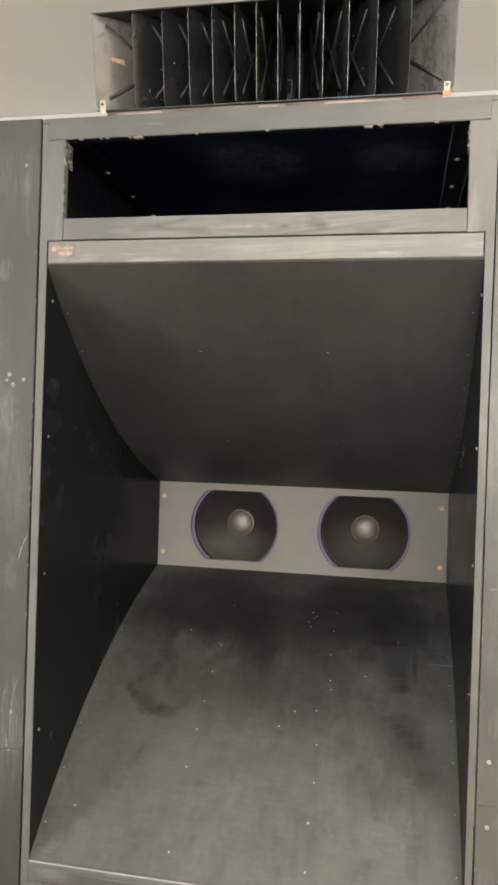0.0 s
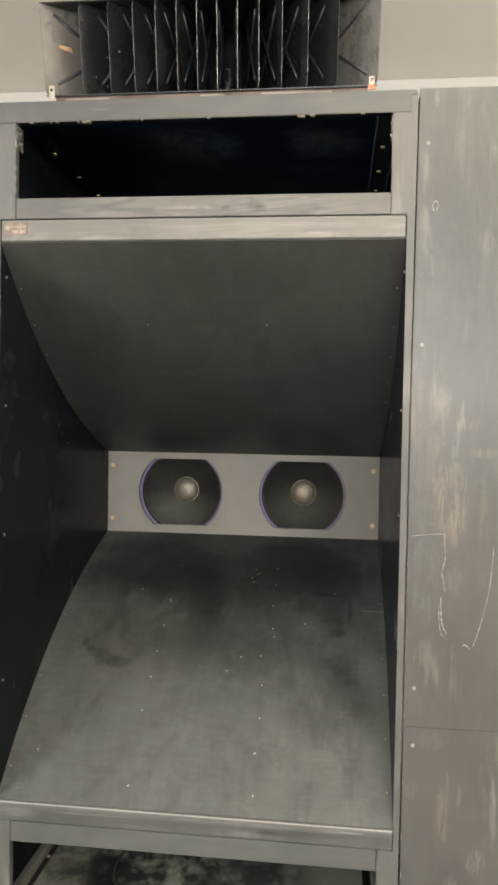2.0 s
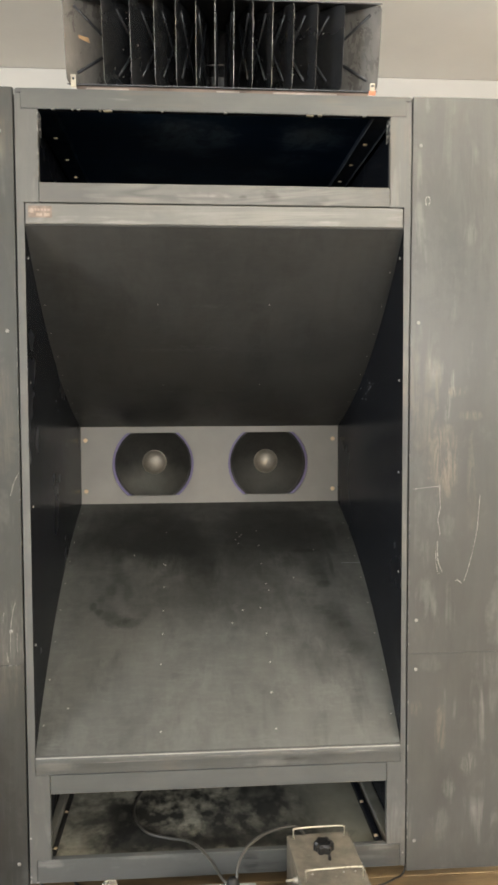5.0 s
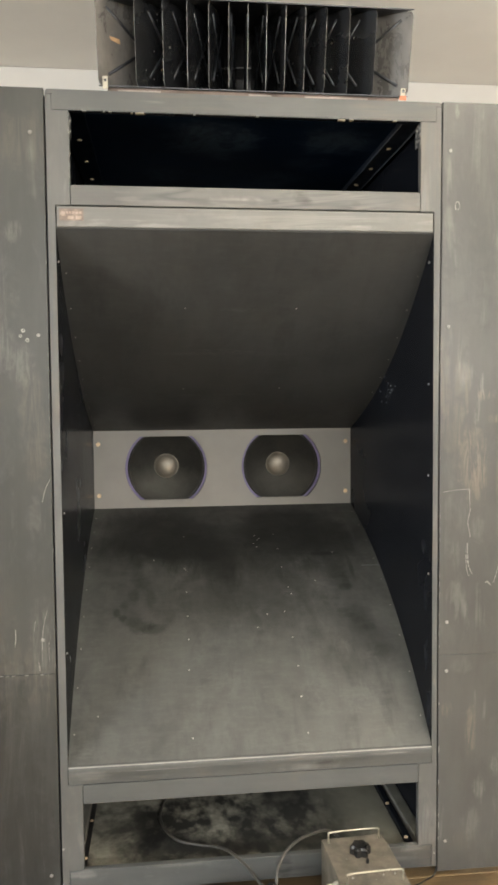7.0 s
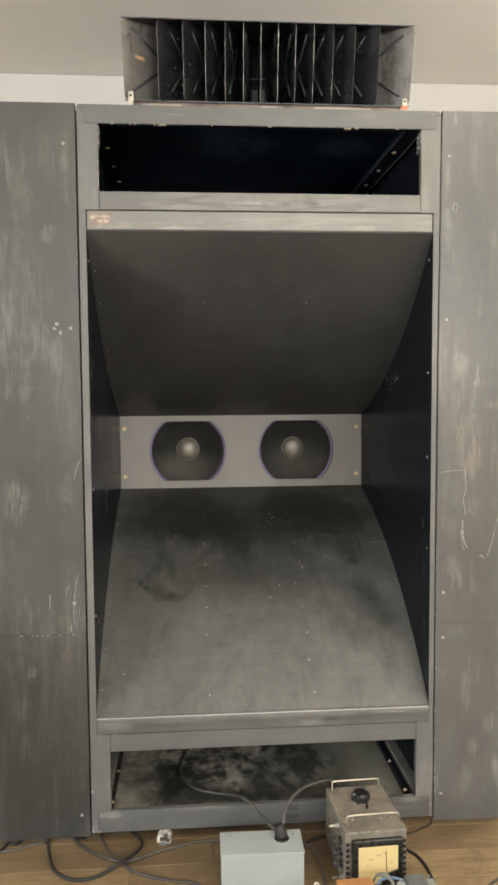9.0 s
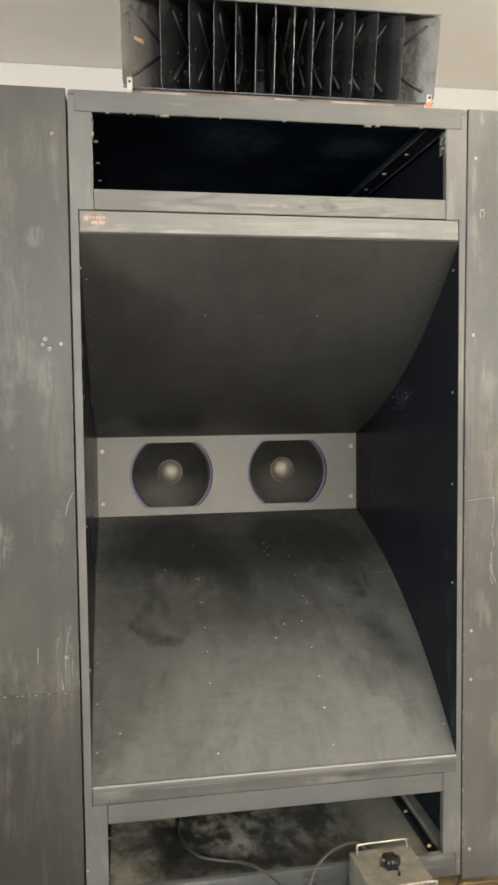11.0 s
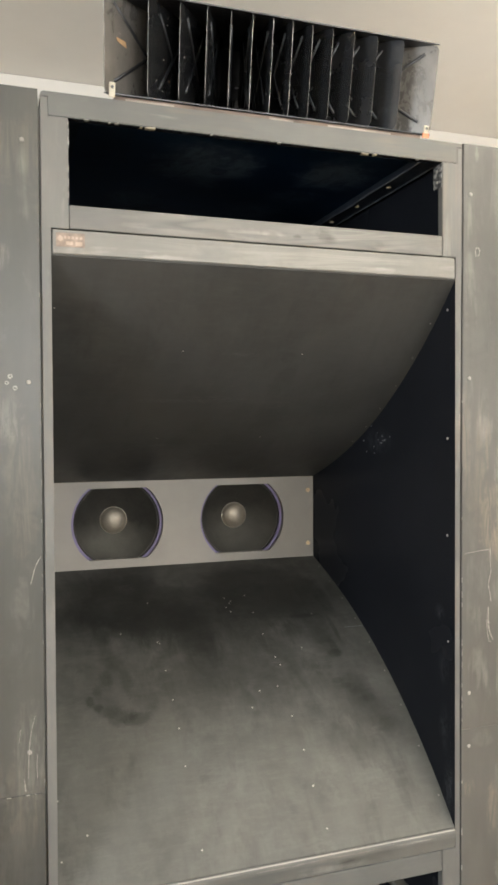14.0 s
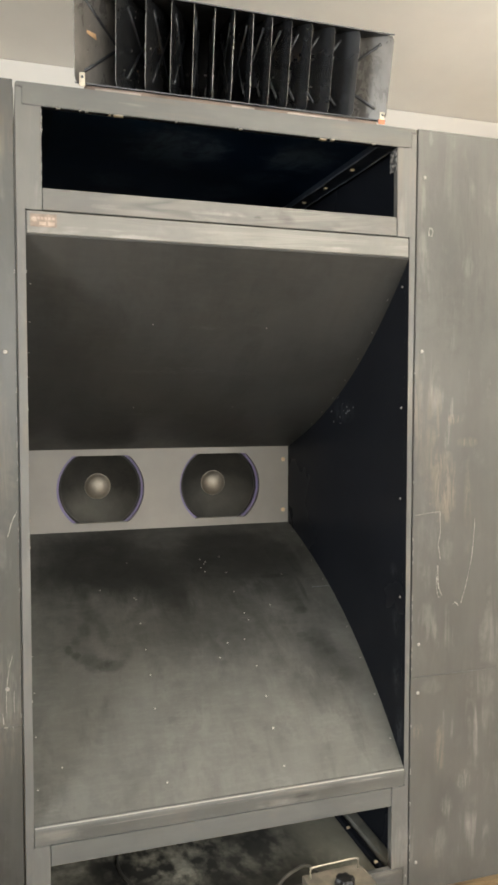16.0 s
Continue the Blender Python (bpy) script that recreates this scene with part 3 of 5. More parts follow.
oak = Mat("oak_plank", 0.42)
info = oak.n("ObjectInfo")
shift = oak.n("VectorMath")
shift.operation = "MULTIPLY_ADD"
oak.link(oak.place(0.9, 9, 9), shift.inputs[0])
comb = oak.n("CombineXYZ")
oak.link(info.outputs["Random"], comb.inputs[0])
oak.link(info.outputs["Random"], comb.inputs[1])
oak.link(comb.outputs[0], shift.inputs[1])
oak.link(comb.outputs[0], shift.inputs[2])
og = oak.n("TexNoise", Scale=6.0, Detail=8.0, Roughness=0.65, Distortion=0.6)
oak.link(shift.outputs[0], og.inputs["Vector"])
oc = oak.ramp(og.outputs["Fac"], (0.3, (0.27, 0.185, 0.095)), (0.5, (0.43, 0.31, 0.168)), (0.72, (0.56, 0.42, 0.245)))
tone = oak.ramp(info.outputs["Random"], (0.0, (0.85, 0.84, 0.82)), (0.5, (0.97, 0.95, 0.92)), (1.0, (1.12, 1.1, 1.06)))
oc = oak.mix(1.0, oc, tone, "MULTIPLY")
dirt = oak.noise(3.2, stretch=(0.8, 1.6, 1), detail=8, rough=0.68, distort=0.5)
oc = oak.mix(oak.ramp(dirt, (0.44, 0.0), (0.66, 0.7)), oc, (0.095, 0.062, 0.033))
for x, y, rx, ry, k in ((-0.45, -0.05, 0.5, 0.3, 0.6), (0.12, -0.05, 0.35, 0.2, 0.6)):
    oc = oak.mix(oak.times(oak.blot((x, y, 0), (rx, ry, 0.3), 0.6, 0.9, 7, (0.7, 1.5, 1)), k), oc, (0.08, 0.052, 0.028))
oc = oak.mix(oak.ramp(oak.noise(60, stretch=(0.1, 2, 1), detail=6), (0.5, 0.0), (0.7, 0.5)), oc, (0.1, 0.066, 0.036))
oak.colour(oc)
oak_plank = oak.bump(og.outputs["Fac"], 0.12, 0.001).m
joint_dark = plain("floor_joint", (0.09, 0.058, 0.032), 0.8)


# ---- building tools ----
def box(bm, x0, x1, y0, y1, z0, z1, bev=0.0, seg=1):
    x0, x1, y0, y1, z0, z1 = min(x0, x1), max(x0, x1), min(y0, y1), max(y0, y1), min(z0, z1), max(z0, z1)
    v = [bm.verts.new(p) for p in ((x0, y0, z0), (x1, y0, z0), (x1, y1, z0), (x0, y1, z0), (x0, y0, z1), (x1, y0, z1), (x1, y1, z1), (x0, y1, z1))]
    faces = [bm.faces.new([v[i] for i in f]) for f in ((0, 3, 2, 1), (4, 5, 6, 7), (0, 1, 5, 4), (1, 2, 6, 5), (2, 3, 7, 6), (3, 0, 4, 7))]
    if bev:
        edges = {e for f in faces for e in f.edges}
        bmesh.ops.bevel(bm, geom=list(edges), offset=bev, segments=seg, affect="EDGES", profile=0.6)
    return bm


def lathe(bm, profile, centre=(0, 0, 0), axis="z", seg=24):
    """A turned shape; profile rows are (radius, height along the axis)."""
    c = Vector(centre)
    rings = []
    for r, h in profile:
        ring = []
        for i in range(seg if r > 1e-6 else 1):
            a = 2 * math.pi * i / seg
            u, w = r * math.cos(a), r * math.sin(a)
            p = {"z": (u, w, h), "y": (u, h, -w), "x": (h, u, w)}[axis]
            ring.append(bm.verts.new(c + Vector(p)))
        rings.append(ring)
    for a, b in zip(rings, rings[1:]):
        if len(a) == 1 and len(b) == 1:
            continue
        for i in range(seg):
            j = (i + 1) % seg
            q = [a[i % len(a)], a[j % len(a)], b[j % len(b)], b[i % len(b)]]
            q = [v for k, v in enumerate(q) if v not in q[:k]]
            bm.faces.new(q)
    bmesh.ops.recalc_face_normals(bm, faces=bm.faces[:])
    return bm


def glide(pts, per=6):
    """A smooth line through points."""
    p = [Vector(q) for q in pts]
    p = [2 * p[0] - p[1], *p, 2 * p[-1] - p[-2]]
    out = []
    for a, b, c, d in zip(p, p[1:], p[2:], p[3:]):
        for i in range(per):
            t = i / per
            out.append(0.5 * (2 * b + (c - a) * t + (2 * a - 5 * b + 4 * c - d) * t * t + (3 * b - a - 3 * c + d) * t ** 3))
    out.append(p[-2])
    return out


def tube(bm, pts, r, seg=8, flat=1.0):
    rings = []
    for i, p in enumerate(pts):
        way = (pts[min(i + 1, len(pts) - 1)] - pts[max(i - 1, 0)]).normalized()
        side = way.cross(Vector((0, 0, 1)))
        side = side.normalized() if side.length > 1e-4 else Vector((1, 0, 0))
        up = side.cross(way).normalized()
        rings.append([bm.verts.new(p + r * (math.cos(2 * math.pi * k / seg) * side + flat * math.sin(2 * math.pi * k / seg) * up)) for k in range(seg)])
    for a, b in zip(rings, rings[1:]):
        for k in range(seg):
            bm.faces.new((a[k], a[(k + 1) % seg], b[(k + 1) % seg], b[k]))
    bm.faces.new(rings[0][::-1])
    bm.faces.new(rings[-1])
    bmesh.ops.recalc_face_normals(bm, faces=bm.faces[:])
    return bm


def mesh_of(name, bm, *materials, smooth=False):
    me = bpy.data.meshes.new(name)
    for f in bm.faces:
        f.smooth = smooth
    bm.to_mesh(me)
    bm.free()
    for m in materials:
        me.materials.append(m)
    return me


def part(name, bm, material, parent, label="", smooth=False):
    """One mesh under a thing or under a part, in the thing's own space."""
    mats = material if isinstance(material, (list, tuple)) else (material,)
    ob = new(name, mesh_of(name, bm, *mats, smooth=smooth))
    ob.parent = parent
    if label:
        ob["label"] = label
    return ob


def thing(name, m, label, category, group=""):
    ob = new(name)
    ob.empty_display_size = 0.1
    ob.matrix_world = m if isinstance(m, Matrix) else Matrix.Translation(m)
    return tagged(ob, label, category, group)


def solid(name, bm, material, label, category, kind="", group="", smooth=False):
    ob = new(name, mesh_of(name, bm, material, smooth=smooth))
    return tagged(ob, label, category, group, kind)


def B(*a, **k):
    return box(bmesh.new(), *a, **k)


screw_meshes = {}


def screw(parent, at, axis, material, r=0.006, name="screw", out=-1):
    """A countersunk screw head with a cross slot, its head towards out along the axis."""
    key = (axis, material.name, r, out)
    if key not in screw_meshes:
        bm = lathe(bmesh.new(), ((0, out * 0.0016), (r * 0.25, out * 0.0017), (r * 0.3, out * 0.0026), (r * 0.8, out * 0.0024), (r, out * 0.001), (r, -out * 0.003)), axis=axis, seg=12)
        screw_meshes[key] = mesh_of("screw", bm, material)
    ob = new(name, screw_meshes[key])
    ob.parent, ob.location = parent, at
    return ob


# ---- the room ----
WALL_Y, CEIL, X0, X1, Y0 = 1.25, 2.73, -4.6, 3.1, -4.6
solid("wall_back", B(X0 - 0.15, X1 + 0.15, WALL_Y, WALL_Y + 0.15, -0.05, CEIL), wall_white, "off-white painted plaster wall behind the loudspeaker", "wall", "structure")
# unseen wall that closes the room, its opening cut for an added lamp
bm = bmesh.new()
box(bm, X0 - 0.15, -0.85, Y0 - 0.15, Y0, -0.05, CEIL)
box(bm, 2.65, X1 + 0.15, Y0 - 0.15, Y0, -0.05, CEIL)
box(bm, -0.85, 2.65, Y0 - 0.15, Y0, -0.05, 1.4)
box(bm, -0.85, 2.65, Y0 - 0.15, Y0, 2.4, CEIL)
solid("wall_front", bm, wall_white, "off-white painted plaster wall with a wide opening for an added lamp", "wall", "structure")
solid("wall_right", B(X1, X1 + 0.15, Y0, WALL_Y, -0.05, CEIL), wall_white, "off-white painted plaster wall", "wall", "structure")
# unseen side wall, likewise opened for the other added lamp
bm = bmesh.new()
box(bm, X0 - 0.15, X0, Y0, -4.0, -0.05, CEIL)
box(bm, X0 - 0.15, X0, -2.2, WALL_Y, -0.05, CEIL)
box(bm, X0 - 0.15, X0, -4.0, -2.2, -0.05, 0.75)
box(bm, X0 - 0.15, X0, -4.0, -2.2, 2.4, CEIL)
solid("wall_left", bm, wall_white, "off-white painted plaster wall with an opening for an added lamp", "wall", "structure")
solid("ceiling", B(X0 - 0.15, X1 + 0.15, Y0 - 0.15, WALL_Y + 0.15, CEIL + 0.002, CEIL + 0.15), ceiling_white, "plain off-white painted ceiling", "ceiling", "structure")
floor = solid("floor", B(X0 - 0.15, X1 + 0.15, Y0 - 0.15, WALL_Y + 0.15, -0.12, -0.014), joint_dark, "warm brown oak strip floor", "floor", "structure")

# ---- the bass horn cabinet ----
HW, IN, OPEN = 0.524, 0.504, 0.466        # half widths: outside, between the sides, between the stiles
DEEP, THROAT = 1.205, 0.94
MID = 1.0985
MOUTH, NECK = 0.7145, 0.149               # half heights of the horn at its mouth and at its throat

cab = thing("bass_horn_cabinet", (0, 0, 0), "tall charcoal-grey painted wooden bass horn loudspeaker cabinet, worn", "loudspeaker")


def half_height(y):
    u = max(0.0, (THROAT - y) / THROAT)
    return NECK * math.exp(math.log(MOUTH / NECK) * u ** 0.92)


def outline_board(points, y0, y1):
    """A flat board cut to an outline of (x, z)."""
    bm = bmesh.new()
    a = [bm.verts.new((x, y0, z)) for x, z in points]
    b = [bm.verts.new((x, y1, z)) for x, z in points]
    bm.faces.new(a)
    bm.faces.new(b[::-1])
    for i in range(len(points)):
        k = (i + 1) % len(points)
        bm.faces.new((a[i], a[k], b[k], b[i]))
    bmesh.ops.recalc_face_normals(bm, faces=bm.faces[:])
    bmesh.ops.bevel(bm, geom=[e for e in bm.edges if all(abs(v.co.y - y0) < 1e-6 for v in e.verts)], offset=0.0014, segments=2, affect="EDGES")
    return bm


for s in (-1, 1):
    outer = ((0.5188, 0.03), (0.5188, 1.0), (0.5196, 1.42), (HW, 2.03), (HW, 2.1474)) if s > 0 else ((HW, 0.03), (HW, 2.1474))
    shape = (*outer, (0.5084, 2.1474), (0.5084, 2.1076), (OPEN, 2.1076), (OPEN, 1.8685), (0.504, 1.8685), (0.504, 0.334), (OPEN, 0.334), (OPEN, 0.096), (0.5045, 0.096), (0.5045, 0.03))
    bm = outline_board([(s * x, z) for x, z in shape], 0.0, 0.02)
    for f in bm.faces:
        if f.normal.x * s < -0.9 and abs(abs(f.calc_center_median().x) - 0.504) < 0.0008:
            f.material_index = 1
    part("face_stile", bm, (edge_paint, inner_black), cab, "grey painted face stile, worn along its edge")
    bm = B(s * IN, s * (0.518 if s > 0 else 0.523), 0.0201, DEEP, 0.03, 2.147)
    bm.normal_update()
    for f in bm.faces:
        f.material_index = 1 if f.normal.x * s < -0.9 else 0
    part("side_panel", bm, (stile_paint, inner_black), cab, "side board with a black inner face")
part("top_panel", B(-HW, HW, 0.0203, DEEP, 2.148, 2.1595, bev=0.006, seg=3), frame_paint, cab)
part("top_lining", B(-IN, IN, 0.03, DEEP - 0.02, 2.142, 2.1475), lining, cab, "black lining under the top board")
part("back_panel", B(-IN, IN, DEEP - 0.018, DEEP, 0.03, 2.1475), cavity_black, cab, "black back board")
part("bottom_panel", B(-IN, IN, 0.03, DEEP - 0.02, 0.048, 0.068), dusty_board, cab, "dusty blotched bottom board")
bm = outline_board([(-HW, 2.1478), (-HW, 2.153), (-HW + 0.0022, 2.158), (-HW + 0.007, 2.16), (HW - 0.007, 2.16), (HW - 0.0022, 2.158), (HW, 2.153), (HW, 2.1478), (0.508, 2.1478), (0.508, 2.108), (-0.508, 2.108), (-0.508, 2.1478)], -0.0004, 0.02)
for f in bm.faces:
    f.material_index = 1 if f.normal.z < -0.9 else 0
part("top_rail", bm, (frame_paint, inner_black), cab, "grey top rail, black underneath")
part("middle_rail", B(-OPEN + 0.0008, OPEN - 0.0008, 0.001, 0.03, 1.8695, 1.9205, bev=0.0015), rail_paint, cab, "knotty rail, paint worn thin")
part("lower_rail", B(-OPEN + 0.0008, OPEN - 0.0008, 0.001, 0.03, 0.279, 0.332, bev=0.0015), frame_paint, cab)
part("base_rail", B(-IN, IN, 0.0003, 0.0203, 0.03, 0.0955, bev=0.0015), base_paint, cab, "grey base rail, smudged and chipped")
for s in (-1, 1):
    part("foot", B(s * 0.42, s * 0.5, 0.06, 0.14, 0.0, 0.03), inner_black, cab)
    part("foot", B(s * 0.42, s * 0.5, 1.0, 1.08, 0.0, 0.03), inner_black, cab)

# lips and the two flared skins of the horn
part("upper_lip", B(-0.5015, 0.5015, -0.001, 0.022, 1.8135, 1.866, bev=0.002), lip_paint, cab, "pale worn front lip over the horn")
bm = bmesh.new()
nose = ((0.02, 0.3845), (0.004, 0.3845), (-0.0005, 0.3835), (-0.0032, 0.3808), (-0.0045, 0.376), (-0.0045, 0.366), (-0.002, 0.352), (0.0, 0.3355), (0.02, 0.3355))
ends = [[bm.verts.new((x, y, z)) for y, z in nose] for x in (-0.5025, 0.5025)]
for i in range(len(nose)):
    k = (i + 1) % len(nose)
    f = bm.faces.new((ends[0][i], ends[0][k], ends[1][k], ends[1][i]))
    f.material_index = 1 if i == 2 else 0
bm.faces.new(ends[0])
bm.faces.new(ends[1][::-1])
bmesh.ops.recalc_face_normals(bm, faces=bm.faces[:])
part("lower_lip", bm, (low_lip_paint, worn_lip), cab, "rounded front lip under the horn")


def flared_skin(sign):
    bm = bmesh.new()
    rows, n, m = [], 48, 12
    for face in (0.0, 0.012):
        grid = []
        for i in range(n + 1):
            y = 0.003 + (THROAT + 0.004 - 0.003) * i / n
            z = MID + sign * (half_height(y) + face)
            grid.append([bm.verts.new((-IN + 2 * IN * j / m, y, z)) for j in range(m + 1)])
        rows.append(grid)
    a, b = rows
    for i in range(n):
        for j in range(m):
            bm.faces.new((a[i][j], a[i][j + 1], a[i + 1][j + 1], a[i + 1][j]))
            bm.faces.new((b[i][j], b[i + 1][j], b[i + 1][j + 1], b[i][j + 1]))
        bm.faces.new((a[i][0], a[i + 1][0], b[i + 1][0], b[i][0]))
        bm.faces.new((a[i][m], b[i][m], b[i + 1][m], a[i + 1][m]))
    for j in range(m):
        bm.faces.new((a[0][j], b[0][j], b[0][j + 1], a[0][j + 1]))
        bm.faces.new((a[n][j], a[n][j + 1], b[n][j + 1], b[n][j]))
    bmesh.ops.recalc_face_normals(bm, faces=bm.faces[:])
    bm.normal_update()
    rim = [e for e in bm.edges if len(e.link_faces) == 2 and e.calc_face_angle() > 0.6]
    bmesh.ops.split_edges(bm, edges=rim)
    return bm


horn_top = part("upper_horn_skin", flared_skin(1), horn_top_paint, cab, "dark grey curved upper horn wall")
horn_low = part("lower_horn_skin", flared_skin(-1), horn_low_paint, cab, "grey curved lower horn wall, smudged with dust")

for skin in (horn_top, horn_low):
    for poly in skin.data.polygons:
        poly.use_smooth = True

# the baffle with two truncated round holes
HX, HZ, HR, FLAT = 0.2265, 1.1015, 0.159, 0.1235
bm = bmesh.new()


def ring_edges(points):
    v = [bm.verts.new((x, THROAT, z)) for x, z in points]
    return [bm.edges.new((a, b)) for a, b in zip(v, v[1:] + v[:1])]


edges = ring_edges([(-IN, 0.93), (IN, 0.93), (IN, 1.268), (-IN, 1.268)])
for cx in (-HX, HX):
    a0 = math.asin(FLAT / HR)
    pts = []
    for lo in (-a0, math.pi - a0):
        pts += [(cx + HR * math.cos(lo + 2 * a0 * i / 20), HZ + HR * math.sin(lo + 2 * a0 * i / 20)) for i in range(21)]
    edges += ring_edges(pts)
bmesh.ops.triangle_fill(bm, use_beauty=True, edges=edges)
r = bmesh.ops.extrude_face_region(bm, geom=bm.faces[:])
bmesh.ops.translate(bm, verts=[g for g in r["geom"] if isinstance(g, bmesh.types.BMVert)], vec=(0, 0.019, 0))
bmesh.ops.recalc_face_normals(bm, faces=bm.faces[:])
baffle = part("baffle", bm, baffle_paint, cab, "taupe-grey baffle board with two flattened round cut-outs")
for x in (-0.486, 0.483):
    for z in (0.998, 1.197):
        screw(baffle, (x, THROAT - 0.0005, z), "y", brass, 0.0085, "bolt")

# battens in the upper and lower compartments
for s in (-1, 1):
    bat = part("upper_batten", B(s * 0.434, s * 0.4885, 0.035, 0.93, 2.122, 2.142, bev=0.0022 if s > 0 else 0.0), batten_blue if s > 0 else cavity_black, cab, "black batten under the top board")
    if s > 0:
        drip = random.Random(31)
        for x in (0.4345, 0.488):
            line = glide([(x + drip.uniform(-0.0015, 0.0015), 0.05 + 0.08 * i, 2.1215 + drip.uniform(-0.001, 0.001)) for i in range(11)], 4)
            part("glue_line", tube(bmesh.new(), line, 0.0024, 6), glue_grey, bat, "grey line of old glue")
    for y in (0.267, 0.47, 0.661):
        screw(bat, (s * (0.457 if s > 0 else 0.4655), y, 2.1215), "z", brass, 0.0072)
    if s > 0:
        bat = part("lower_batten", B(0.446, 0.465, 0.034, 0.9, 0.068, 0.086, bev=0.002), inner_black, cab, "dark batten on the bottom board")
        for y in (0.061, 0.249, 0.5):
            screw(bat, (0.45, y, 0.0865), "z", brass, 0.006, out=1)
    else:
        bat = part("lower_batten", B(-0.4805, -0.4665, 0.034, 0.9, 0.068, 0.0715, bev=0.001), core_dark, cab, "thin dark strip on the bottom board")
        for y in (0.096, 0.29, 0.55):
            screw(bat, (-0.473, y, 0.0718), "z", brass, 0.006, out=1)
    part("side_batten", B(s * (0.47 if s > 0 else 0.481), s * 0.5035, 0.034, 0.9, 0.068, 0.099, bev=0.003, seg=2), batten_dusty, cab, "dusty grey batten along the side board")
    br = part("corner_bracket", B(s * (OPEN - 0.0016), s * (OPEN + 0.0002), 0.004, 0.042, 2.047, 2.1045, bev=0.0005), chipped_plate, cab, "chipped pale plate in the slot's corner")
    for z in (2.062, 2.09):
        screw(br, (s * (OPEN - 0.0017), 0.023, z), "x", steel, 0.0035, out=-s)
# splintered bare wood under the top rail
rng = random.Random(5)
for cx, w in ((-0.292, 0.028), (0.262, 0.04)):
    for i in range(7):
        x = cx + w * (rng.random() - 0.5)
        h = 0.001 + 0.0028 * rng.random()
        l = 0.0015 + 0.0045 * rng.random()
        part("splinter", B(x - l, x + l, 0.0005 + 0.002 * rng.random(), 0.012, 2.108 - h, 2.109), bare_wood, cab, "splintered bare wood edge")
for i in range(15):
    x, z, a, b = ((-OPEN, rng.uniform(1.94, 2.1), 0.0008, rng.uniform(0.002, 0.008)) if i < 7 else (rng.uniform(-0.46, 0.46), 2.1078, rng.uniform(0.001, 0.005), 0.0006))
    part("paint_chip", B(x - a, x + a, -0.0007, 0.008, z - b, z + b), pale_scrape, cab, "pale chip on a worn edge")
for x, z, a, b in ((-0.5205, 0.159, 0.003, 0.0025), (-0.521, 0.05, 0.0025, 0.002), (-0.5215, 0.037, 0.002, 0.004), (-0.503, 0.034, 0.004, 0.0015), (0.512, 0.07, 0.002, 0.003)):
    part("paint_chip", B(x - a, x + a, -0.0007, 0.004, z - b, z + b), pale_scrape, cab, "pale chip on a worn edge")
# screws along the inner faces of the sides, and pale nail heads in the horn
for s in (-1, 1):
    for z in (0.867, 1.147, 1.403, 1.739) if s > 0 else (0.685, 1.065, 1.40, 1.73):
        screw(cab, (s * (IN + 0.0004), 0.032 + 0.004 * (z > 1), z), "x", screw_pale, 0.0036, out=-s)
nails = [(0.084, 0.344), (0.153, 0.268), (0.156, 0.188), (-0.171, 0.19), (-0.172, 0.537), (0.157, 0.038), (-0.167, 0.04), (0.151, 0.114), (-0.275, 0.583), (0.141, 0.351),
         (0.087, 0.707), (0.159, 0.715), (0.088, 0.639), (0.095, 0.68), (0.102, 0.69), (0.079, 0.66), (0.352, 0.597), (0.168, 0.442), (0.264, 0.465), (-0.169, 0.713), (-0.167, 0.531), (-0.169, 0.436), (-0.168, 0.348), (-0.168, 0.274), (-0.43, 0.094), (0.174, 0.415), (0.16, 0.531), (0.16, 0.626), (0.048, 0.302), (0.153, 0.115)]


def skin_point(x, y, sign):
    e = 0.004
    z = MID + sign * half_height(y)
    slope = sign * (half_height(y + e) - half_height(y - e)) / (2 * e)
    normal = Vector((0, slope, -1)) if sign > 0 else Vector((0, -slope, 1))
    return Vector((x, y, z)), normal.normalized()


nail_mesh = mesh_of("nail_head", lathe(bmesh.new(), ((0, 0.0009), (0.0032, 0.0008), (0.0042, 0.0), (0.0042, -0.002)), seg=10), screw_pale)


def nail(skin, x, y, sign, size=1.0):
    p, nrm = skin_point(x, y, sign)
    ob = new("nail_head", nail_mesh)
    ob.parent = skin
    ob.matrix_local = Matrix.Translation(p) @ nrm.to_track_quat("Z", "Y").to_matrix().to_4x4() @ Matrix.Diagonal((size, size, 1, 1))
    return ob


for x, y in nails:
    nail(horn_low, x, y, -1, 0.62)
for s in (-1, 1):
    for i in range(9):
        nail(horn_low, s * 0.492, 0.06 + 0.1 * i, -1, 0.5)
        nail(horn_top, s * 0.492, 0.1 + 0.095 * i, 1, 0.42)
for x, y in ((-0.169, 0.192), (0.157, 0.192), (-0.168, 0.54), (0.157, 0.538)):
    nail(horn_top, x, y, 1, 0.5)

bm = bmesh.new()
p0, nrm = skin_point(0, 0.526, -1)
box(bm, 0.437, 0.5035, 0.5253, 0.5268, p0.z - 0.004, p0.z + 0.0009)
part("joint_strip", bm, chip_grey, horn_low, "short filler line where two boards meet")

rng = random.Random(21)
for i in range(16):
    y, z = 0.42 + rng.gauss(0, 0.06), 1.39 + rng.gauss(0, 0.035)
    if z < MID + half_height(y) - 0.005:
        part("paint_chip", lathe(bmesh.new(), ((0, -0.0006), (0.0012 + 0.002 * rng.random(), -0.0005), (0.0034, 0.001)), (IN, y, z), "x", 7), chip_grey, cab, "small chip in the black paint")
